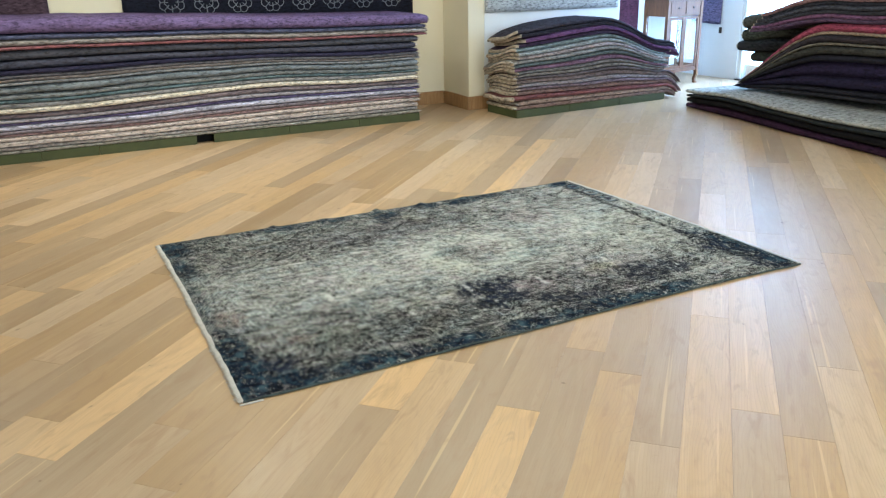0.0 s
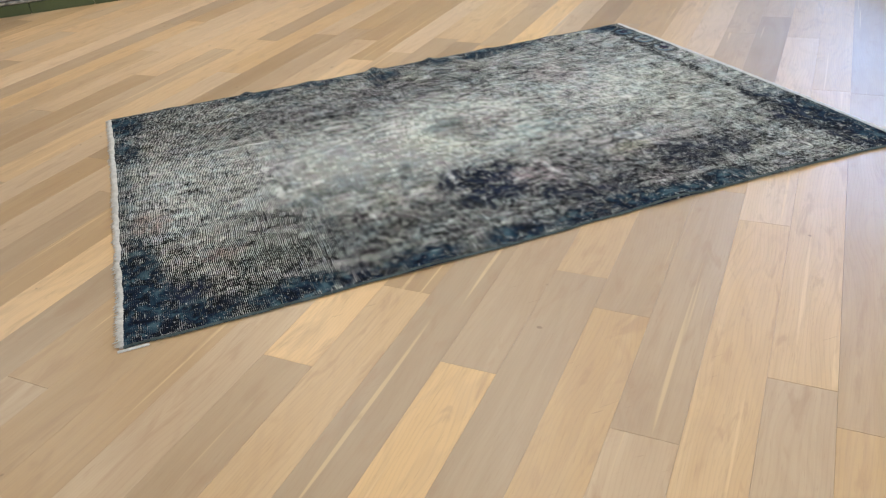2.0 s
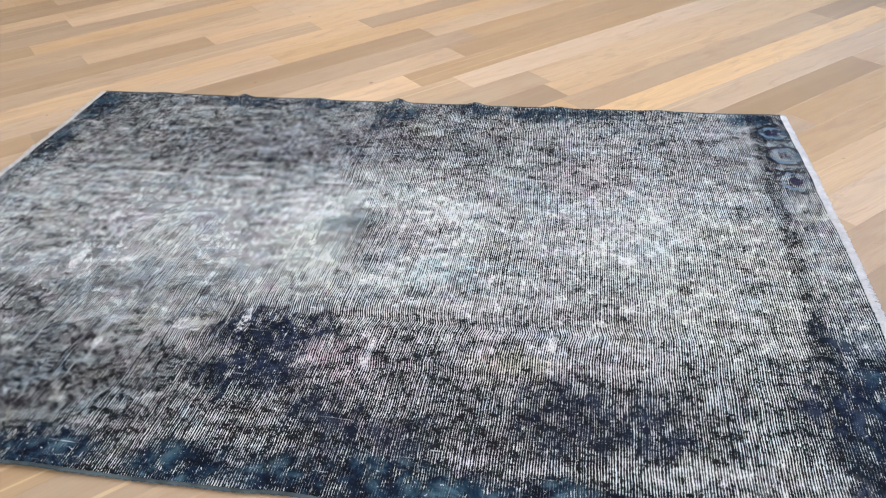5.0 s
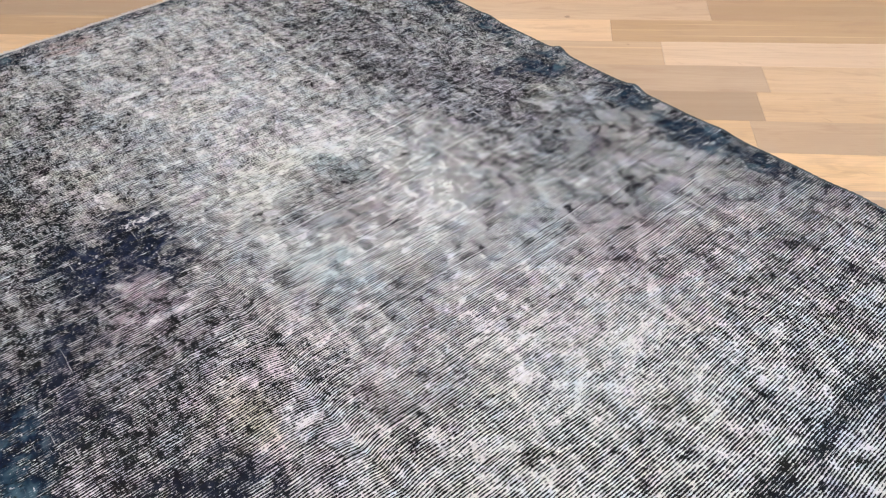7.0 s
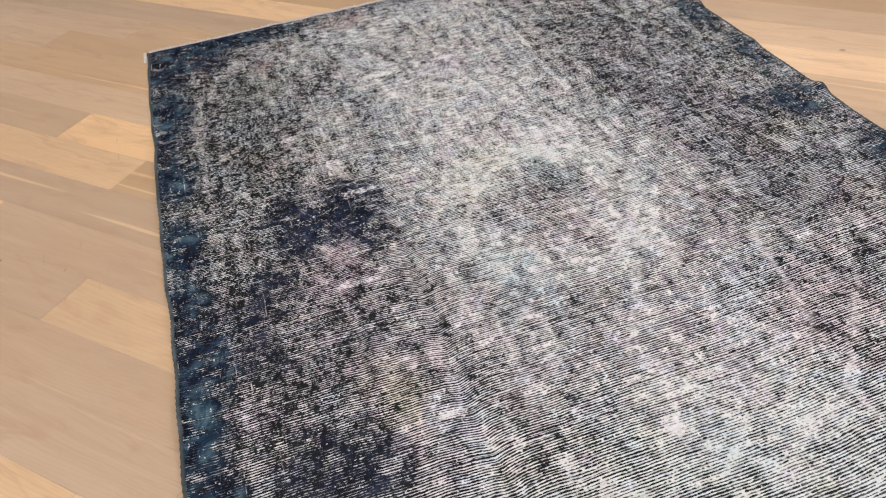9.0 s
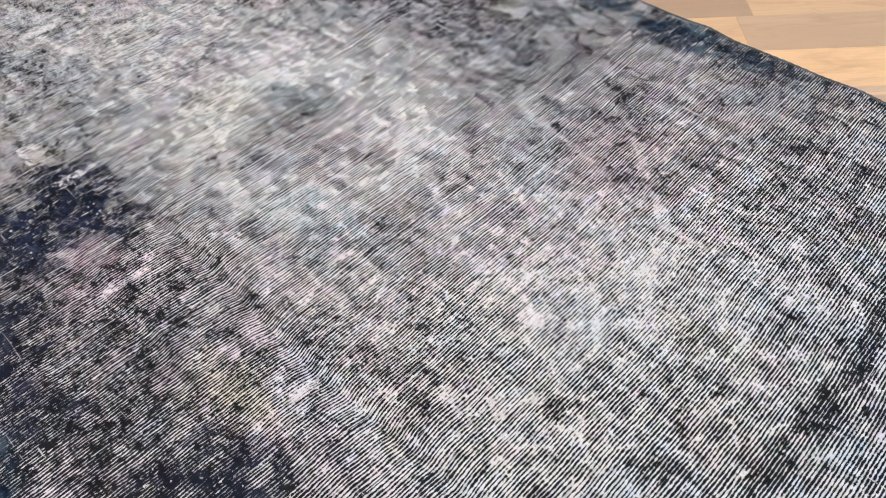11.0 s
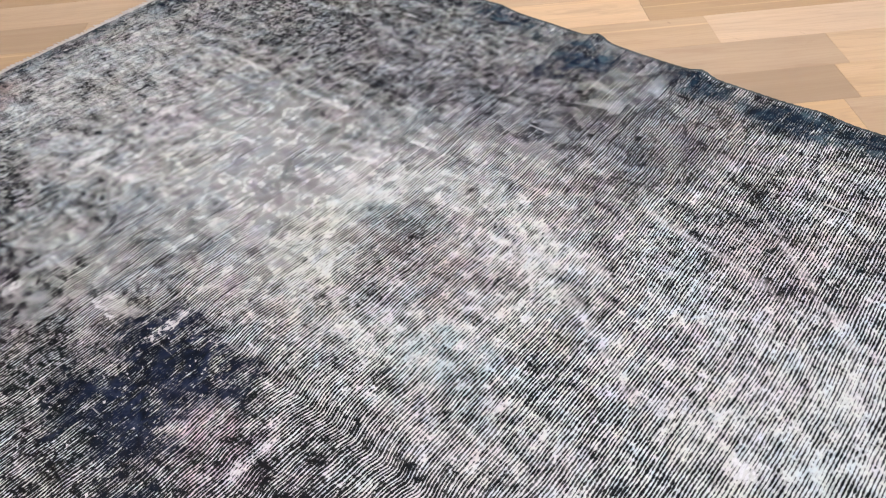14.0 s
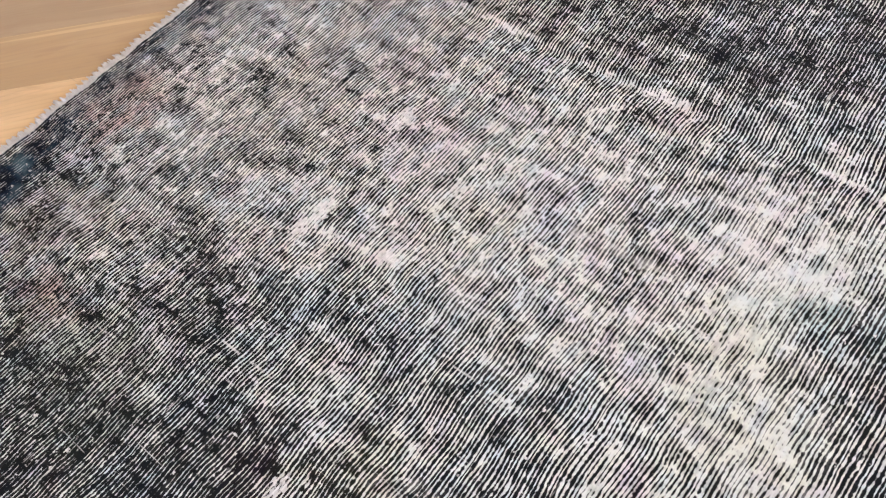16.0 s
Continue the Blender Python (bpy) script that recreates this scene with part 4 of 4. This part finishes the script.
SOOT = [(0.64, 0.24, 0.22, 0.10, 0.55), (0.91, 0.33, 0.14, 0.09, 0.70), (0.79, 0.40, 0.13, 0.07, 0.50), (0.60, 0.61, 0.14, 0.06, 0.55), (0.89, 0.45, 0.10, 0.05, 0.5), (0.17, 0.62, 0.08, 0.08, 0.5),
        (2.30, 0.34, 0.24, 0.14, 0.55), (1.10, 0.33, 0.12, 0.10, 0.35), (2.02, 0.30, 0.14, 0.10, 0.35), (2.51, 0.88, 0.030, 0.026, 0.9), (2.20, 1.40, 0.07, 0.022, 0.7), (1.885, 1.13, 0.026, 0.024, 0.8)]
SHADE = [(0.65, 1.49, 0.17, 0.06, 0.50), (1.05, 1.48, 0.16, 0.05, 0.50), (0.86, 1.60, 0.45, 0.16, 0.35), (1.44, 1.60, 0.18, 0.10, 0.40), (0.90, 1.80, 0.22, 0.07, 0.40), (2.80, 1.37, 0.035, 0.17, 0.85), (2.82, 1.18, 0.03, 0.08, 0.5), (2.72, 1.45, 0.10, 0.02, 0.6),
         (2.75, 0.60, 0.05, 0.30, 0.4), (1.83, 0.50, 0.06, 0.025, 0.6), (1.74, 0.565, 0.06, 0.022, 0.6), (2.215, 0.73, 0.035, 0.025, 0.6), (1.09, 1.11, 0.025, 0.02, 0.6), (1.16, 0.51, 0.025, 0.02, 0.6), (2.58, 1.79, 0.03, 0.02, 0.6), (2.64, 1.78, 0.03, 0.02, 0.6), (2.50, 1.14, 0.03, 0.02, 0.5)]
PALE = [(1.29, 1.17, 0.13, 0.11, 1.0), (1.65, 1.19, 0.16, 0.07, 0.5), (0.95, 0.98, 0.32, 0.20, 0.45), (2.38, 1.18, 0.22, 0.14, 0.50), (1.95, 0.76, 0.20, 0.10, 0.45), (2.32, 1.03, 0.14, 0.10, 0.4), (1.37, 0.92, 0.10, 0.09, 0.65), (0.40, 0.95, 0.26, 0.30, 0.30), (2.62, 0.18, 0.22, 0.07, 0.40), (1.12, 0.53, 0.10, 0.03, 0.5)]
BARE = [(2.325, 0.985, 0.024, 0.018, 1.0), (0.985, 1.342, 0.055, 0.010, 1.0), (0.640, 1.342, 0.060, 0.008, 1.0), (0.50, 1.342, 0.05, 0.006, 0.8), (1.32, 1.342, 0.08, 0.006, 0.8), (0.635, 0.800, 0.014, 0.055, 1.0), (0.795, 0.806, 0.016, 0.014, 1.0),
        (1.28, 0.575, 0.012, 0.05, 0.9), (1.13, 0.515, 0.055, 0.006, 0.9), (2.135, 0.575, 0.014, 0.03, 0.9), (1.66, 0.48, 0.012, 0.05, 0.7), (0.62, 1.05, 0.012, 0.03, 0.8), (0.91, 0.43, 0.012, 0.02, 0.8), (1.615, 1.087, 0.012, 0.012, 0.8)]
BLUE = [(0.08, 0.24, 0.075, 0.32, 1.0), (0.22, 0.07, 0.15, 0.07, 1.0), (0.56, 0.055, 0.13, 0.07, 0.95), (0.76, 0.03, 0.12, 0.05, 0.85), (0.98, 0.06, 0.11, 0.055, 0.95),
        (1.33, 0.06, 0.11, 0.055, 0.95), (1.58, 0.06, 0.09, 0.05, 0.8), (1.80, 0.075, 0.10, 0.06, 0.9), (1.96, 0.05, 0.15, 0.06, 0.95), (2.18, 0.08, 0.11, 0.06, 0.8)]
BLUE_END = [(2.93, 0.16, 0.05, 0.16, 0.9), (2.93, 0.50, 0.045, 0.22, 0.8), (0.07, 1.90, 0.08, 0.12, 0.95), (0.07, 1.55, 0.05, 0.14, 0.6), (0.06, 1.00, 0.045, 0.30, 0.3), (0.06, 0.62, 0.05, 0.10, 0.5),
            (1.40, 1.94, 0.08, 0.06, 0.8), (1.72, 1.98, 0.09, 0.045, 0.6), (2.00, 1.96, 0.11, 0.055, 0.8), (2.22, 1.99, 0.10, 0.035, 0.6), (2.82, 1.99, 0.09, 0.05, 1.0), (0.70, 1.99, 0.16, 0.04, 0.6), (1.08, 1.99, 0.12, 0.04, 0.6), (2.86, 1.88, 0.05, 0.05, 0.9)]
# dye left in the cords: centre, half sizes, strength, colour
DYES = [((1.95, 0.42, 0.50, 0.24, 0.45), (0.56, 0.47, 0.53)), ((1.61, 0.45, 0.09, 0.09, 0.6), (0.55, 0.34, 0.42)), ((0.37, 0.41, 0.06, 0.06, 0.8), (0.42, 0.23, 0.20)), ((0.14, 0.77, 0.06, 0.10, 0.8), (0.52, 0.34, 0.29)),
        ((1.44, 1.10, 0.09, 0.06, 0.9), (0.33, 0.46, 0.46)), ((1.80, 0.85, 0.12, 0.07, 0.8), (0.38, 0.52, 0.53)), ((2.00, 1.96, 0.12, 0.06, 0.8), (0.24, 0.42, 0.46)), ((0.73, 1.14, 0.08, 0.05, 0.6), (0.40, 0.52, 0.50)),
        ((2.04, 0.48, 0.09, 0.06, 0.8), (0.58, 0.56, 0.38)), ((0.52, 0.36, 0.14, 0.08, 0.7), (0.38, 0.45, 0.35)), ((1.25, 0.56, 0.12, 0.04, 0.6), (0.62, 0.59, 0.42)), ((1.37, 0.90, 0.10, 0.10, 0.6), (0.60, 0.61, 0.47)),
        ((2.20, 1.48, 0.14, 0.12, 0.6), (0.55, 0.42, 0.42)), ((1.64, 1.03, 0.14, 0.10, 0.5), (0.58, 0.47, 0.44)), ((1.20, 1.62, 0.50, 0.14, 0.5), (0.49, 0.45, 0.55)), ((2.55, 0.95, 0.30, 0.35, 0.5), (0.60, 0.62, 0.50))]
# faint lines, end to end, of old pattern and creases; crease highlights painted pale
LINES = [(2.12, 1.57, 2.38, 1.35), (2.38, 1.35, 2.70, 1.37), (2.38, 1.35, 2.46, 1.18), (1.85, 1.47, 2.36, 1.36), (1.00, 1.02, 1.23, 1.03), (1.45, 1.34, 1.95, 1.22), (1.10, 0.515, 1.32, 0.60), (1.75, 1.22, 2.15, 0.98)]
# dark lines; along creases they paint the shaded side
DARK_LINES = [(0.70, 1.46, 0.76, 1.05), (1.50, 0.62, 2.20, 0.655), (1.62, 0.50, 1.90, 0.40), (2.30, 1.44, 2.34, 1.20)]


def paint_rug(me, verts):
    """Where dye, wool, wear and painted crease shading lie on the rug, as layers on its mesh."""
    at = np.asarray(verts)
    x, y = at[:, 0], at[:, 1]
    big = np.asarray([noise.noise_vector(Vector((a * 7.0, b * 7.0, 2.0))) + 0.6 * noise.noise_vector(Vector((a * 17.0, b * 17.0, 5.0))) for a, b, _ in verts])
    fine = np.asarray([noise.noise_vector(Vector((a * 41.0, b * 41.0, 9.0))) for a, b, _ in verts])
    wx, wy = x + 0.050 * big[:, 0] + 0.026 * fine[:, 0], y + 0.050 * big[:, 1] + 0.026 * fine[:, 1]
    ex, ey = x + 0.018 * big[:, 0] + 0.012 * fine[:, 0], y + 0.012 * big[:, 1] + 0.010 * fine[:, 1]
    fx, fy = x + 0.014 * fine[:, 0], y + 0.014 * fine[:, 1]

    def ease(t):
        t = np.clip(t, 0.0, 1.0)
        return t * t * (3 - 2 * t)

    def patch(cx, cy, ax, ay, rx, ry, s):
        return s * ease((2.3 - ((cx - ax) / rx) ** 2 - ((cy - ay) / ry) ** 2) / 2.2)

    def patches(rows, cx, cy):
        return np.max([patch(cx, cy, *r) for r in rows], axis=0)

    def drawn(rows, w):
        total = np.zeros(len(x))
        for ax, ay, bx, by in rows:
            ln = math.hypot(bx - ax, by - ay)
            ux, uy = (bx - ax) / ln, (by - ay) / ln
            along = np.clip((fx - ax) * ux + (fy - ay) * uy, 0, ln)
            total = np.maximum(total, ease((w - np.hypot(fx - ax - along * ux, fy - ay - along * uy)) / (0.7 * w)))
        return total

    rad = np.hypot(wx - 1.565, (wy - 1.035) * 1.05)
    halo = ease((0.085 - np.abs(rad - 0.245)) / 0.06) - 0.4 * ease((0.19 - rad) / 0.08)
    tone, amount = np.tile((0.57, 0.63, 0.53), (len(x), 1)), 0.45 * np.maximum(halo, 0.0)
    for row, color in DYES:
        a = patch(wx, wy, *row)
        both = a + amount * (1 - a)
        safe = np.maximum(both, 1e-6)[:, None]
        tone = np.where(both[:, None] > 1e-5, (np.asarray(color) * a[:, None] + tone * (amount * (1 - a))[:, None]) / safe, tone)
        amount = both
    for name, layers in (("wool_left", (patches(NAVY, wx, wy), patches(SOOT + SHADE, wx, wy), patches(PALE, wx, wy), patches(BLUE + BLUE_END, ex, ey))),
                         ("wear", (patches(BARE, fx, fy), drawn(LINES, 0.013), drawn(DARK_LINES, 0.016), halo)),
                         ("dye", (*tone.T, amount))):
        layer = me.attributes.new(name, "FLOAT_COLOR", "POINT")
        layer.data.foreach_set("color", np.stack(layers, axis=1).astype(np.float32).ravel())


def floor_rug():
    rug = empty("area_rug", label="large worn blue, charcoal and grey rug lying on oak floor", category="rug")
    per, nv = 2, 230
    nu = ROWS_N * per
    us = [-1] + list(range(nu + 1)) + [nu + 1]
    vs = [-1] + list(range(nv + 1)) + [nv + 1]
    verts, uvs = [], []
    for iu in us:
        u = min(max(iu, 0), nu) / nu
        ridge = 0.0020 * (0.5 - 0.5 * math.cos(2 * math.pi * (u * ROWS_N)))
        for iv in vs:
            v = min(max(iv, 0), nv) / nv
            x, y = rug_point(u, v)
            rim = iu < 0 or iu > nu or iv < 0 or iv > nv
            verts.append((x, y, 0.0006 if rim else rug_z(x, y) + ridge))
            uvs.append((u * ROWS_N, y))
    w = len(vs)
    faces = [(i * w + j, (i + 1) * w + j, (i + 1) * w + j + 1, i * w + j + 1) for i in range(len(us) - 1) for j in range(w - 1)]
    me = mesh_from("pile", verts, faces, RUG)
    paint_rug(me, verts)
    layer = me.uv_layers.new(name="rows")
    idx = np.empty(len(me.loops), dtype=np.int32)
    me.loops.foreach_get("vertex_index", idx)
    layer.data.foreach_set("uv", np.asarray(uvs, dtype=np.float32)[idx].ravel())
    ob = new("woven_field", me)
    ob.parent = rug
    tagged(ob, "worn knotted wool with pale weft lines")

    # overcast cord along both long sides
    for nm_v, lab in ((0.0, "blue-grey overcast edge"), (1.0, "blue-grey overcast edge")):
        verts, faces = [], []
        n, r = 420, 0.0046
        for i in range(n + 1):
            x, y = rug_point(i / n, nm_v)
            z = max(rug_z(x, y) - 0.001, r + 0.0005)
            k = 1.0 + 0.14 * math.sin(i * 2.1) + 0.15 * noise.noise(Vector((x * 20, 0, nm_v)))
            for a in range(6):
                t = 2 * math.pi * a / 6
                verts.append((x, y + r * k * math.cos(t) * 1.2 + (0.002 if nm_v else -0.002), z + r * k * math.sin(t) * 0.9))
        for i in range(n):
            for a in range(6):
                p0, p1 = i * 6 + a, i * 6 + (a + 1) % 6
                faces.append((p0, p1, p1 + 6, p0 + 6))
        cord = new("selvedge", mesh_from("selvedge", verts, faces, SELVEDGE))
        cord.parent = rug
        tagged(cord, lab)

    # cotton fringes at both ends: a woven band and its loose warp ends
    rng = random.Random(3)
    for end, length in ((0.0, FRINGE_L), (1.0, FRINGE_R)):
        side = -1 if end == 0 else 1
        verts, faces = [], []
        v = 0.002
        while v < 0.998:
            x, y = rug_point(end, v)
            phase = (v * RUG_W / (0.0135 if end == 0 else 0.027) + 0.25 * math.sin(v * 23)) % 1.0
            ln = length * (rng.uniform(0.66, 1.10) if end == 0 else rng.uniform(0.86, 1.03)) * ((0.74 + 0.34 * math.sin(math.pi * phase)) if end == 0 else (0.90 + 0.12 * math.sin(math.pi * phase)))
            lean = (0.5 - phase) * (0.006 if end == 0 else 0.003) + rng.uniform(-0.002, 0.002)
            w, b = rng.uniform(0.0016, 0.0028), len(verts)
            lift = rng.uniform(0.0, 0.004)
            for t, s in ((-0.12, 1.0), (0.35, 1.05), (0.7, 0.95), (1.0, 0.5)):
                z = 0.0075 * (1 - 0.45 * max(t, 0)) + lift * math.sin(max(t, 0) * 3.1)
                yy = y + lean * t
                xx = x + side * ln * t
                verts += [(xx, yy - w * s, z), (xx, yy, z + 0.0022 * s), (xx, yy + w * s, z), (xx, yy, z - 0.002 * s)]
            for q in range(3):
                for j in range(4):
                    p0, p1 = b + q * 4 + j, b + q * 4 + (j + 1) % 4
                    faces.append((p0, p1, p1 + 4, p0 + 4))
            faces.append((b + 12, b + 13, b + 14, b + 15))
            v += rng.uniform(0.0014, 0.0022)
        # woven band below the threads
        n = 150
        base = len(verts)
        for i in range(n + 1):
            x, y = rug_point(end, i / n)
            verts += [(x - side * 0.004, y, 0.006), (x + side * length * 0.50, y, 0.0055), (x + side * length * 0.54, y, 0.0008), (x - side * 0.004, y, 0.0008)]
        for i in range(n):
            for j in range(4):
                p0, p1 = base + i * 4 + j, base + i * 4 + (j + 1) % 4
                faces.append((p0, p1, p1 + 4, p0 + 4))
        fr = new("fringe", mesh_from("fringe", verts, faces, COTTON))
        fr.parent = rug
        tagged(fr, "short off-white cotton fringe", kind="stuff")
    # loose strip of foundation at one corner
    part("corner_strip", box_bm(0.004, 0.095, -0.014, -0.003, 0.0006, 0.005, 0.0015), COTTON, rug, "loose white strip of foundation at the corner")
    return rug


floor_rug()

# ---------------------------------------------------------------- oak floor, plank by plank
PITCH, S0 = 0.164, 0.9195
KNOWN_ENDS = {0: (0.274, 4.175), -2: (0.56,), 2: (0.65,), 3: (0.18,), 4: (1.30,), 5: (0.49,), 6: (0.36, 4.33), -7: (-0.193,), -21: (3.04,), -15: (2.83,), -17: (2.08,), -10: (2.60,), 1: (3.04,)}
LIGHT = {(0, 0.0): 1.42, (0, 1.0): 0.74, (2, 0.9): 0.72, (2, 0.4): 1.05, (3, 0.5): 0.76, (3, -0.3): 1.0, (4, 0.8): 1.18, (5, 0.2): 0.88, (-21, 3.5): 0.66, (-15, 3.2): 0.64, (-17, 2.5): 1.3, (0, 3.9): 1.25, (-8, 0.1): 0.72, (-10, 0.0): 0.86, (-11, 0.2): 0.70, (-13, 0.3): 0.78, (-6, -0.3): 0.80, (-5, -0.8): 0.85, (-15, 0.4): 0.72, (6, 4.0): 0.70}


def oak_floor():
    rng = random.Random(77)
    slab = solid("floor", WX - 0.2, EX + 0.2, SY - 0.2, 6.8, -0.30, -0.0202, SUBFLOOR, label="satin oak plank floor laid on the diagonal", category="floor", kind="structure")
    # one plank of unit length, its upper edges slightly eased
    hw, e = PITCH / 2 - 0.0002, 0.0005
    verts = []
    for z, inset in ((-0.02, 0.0), (-e, 0.0), (0.0, e)):
        li = inset * 0.6
        verts += [(li, -hw + inset, z), (1 - li, -hw + inset, z), (1 - li, hw - inset, z), (li, hw - inset, z)]
    faces = []
    for a in (0, 4):
        for j in range(4):
            faces.append((a + j, a + (j + 1) % 4, a + 4 + (j + 1) % 4, a + 4 + j))
    faces.append((8, 9, 10, 11))
    unit = mesh_from("plank", verts, faces, OAK, False)
    r2 = math.sqrt(0.5)
    planks = []
    for kk in range(-58, 62):
        s = S0 + (kk + 0.5) * PITCH
        # the stretch of this strip inside the room: x = (u + s) r2, y = (u - s) r2
        lo = max((WX - 0.1) / r2 - s, (SY - 0.1) / r2 + s)
        hi = min((EX + 0.1) / r2 - s, 6.7 / r2 + s)
        if hi - lo < 0.2:
            continue
        ends = [e for e in KNOWN_ENDS.get(kk, ()) if lo < e < hi]
        cuts = [lo]
        anchor = ends[0] if ends else lo + rng.uniform(0.2, 2.0)
        u = anchor
        back = []
        while u > lo + 0.25:
            back.append(u)
            u -= rng.uniform(1.1, 2.3)
        cuts += sorted(back)
        u = anchor + rng.uniform(1.2, 2.3)
        while u < hi - 0.25:
            near = [e for e in ends[1:] if abs(e - u) < 1.2]
            if near:
                u = near[0]
            if u > cuts[-1] + 0.3:
                cuts.append(u)
            u += rng.uniform(1.1, 2.3)
        cuts.append(hi)
        for a, b in zip(cuts, cuts[1:]):
            tone = rng.gauss(0.92, 0.28) if kk < -6 else rng.gauss(0.99, 0.24)
            for (k2, at), t in LIGHT.items():
                if k2 == kk and a <= at <= b:
                    tone = t
            cx, cy = ((a + b) / 2 + s) * r2, ((a + b) / 2 - s) * r2
            planks.append((math.hypot(cx - 1.8, cy - 0.6), a, b, s, min(max(tone, 0.55), 1.55), rng.random()))
    planks.sort()
    spare_v, spare_f = [], []
    for i, (_, a, b, s, tone, hue) in enumerate(planks):
        m = Matrix.Translation(((a + s) * r2, (a - s) * r2, 0)) @ Matrix.Rotation(radians(45), 4, "Z") @ Matrix.Diagonal((b - a - 0.0006, 1, 1, 1))
        if i < 300:
            ob = new("plank", unit)
            ob.parent = slab
            ob.matrix_basis = m
            ob.color = (0.51 * tone, (0.352 + 0.060 * (hue - 0.5)) * tone, (0.184 + 0.115 * (hue - 0.5)) * tone, 1)
        else:
            base = len(spare_v)
            spare_v += [m @ Vector(v) for v in verts]
            spare_f += [tuple(base + q for q in f) for f in faces]
    rest = new("planks", mesh_from("planks", spare_v, spare_f, OAK_APART, False))
    rest.parent = slab
    tagged(rest, "far planks of the same oak floor", kind="stuff")


oak_floor()
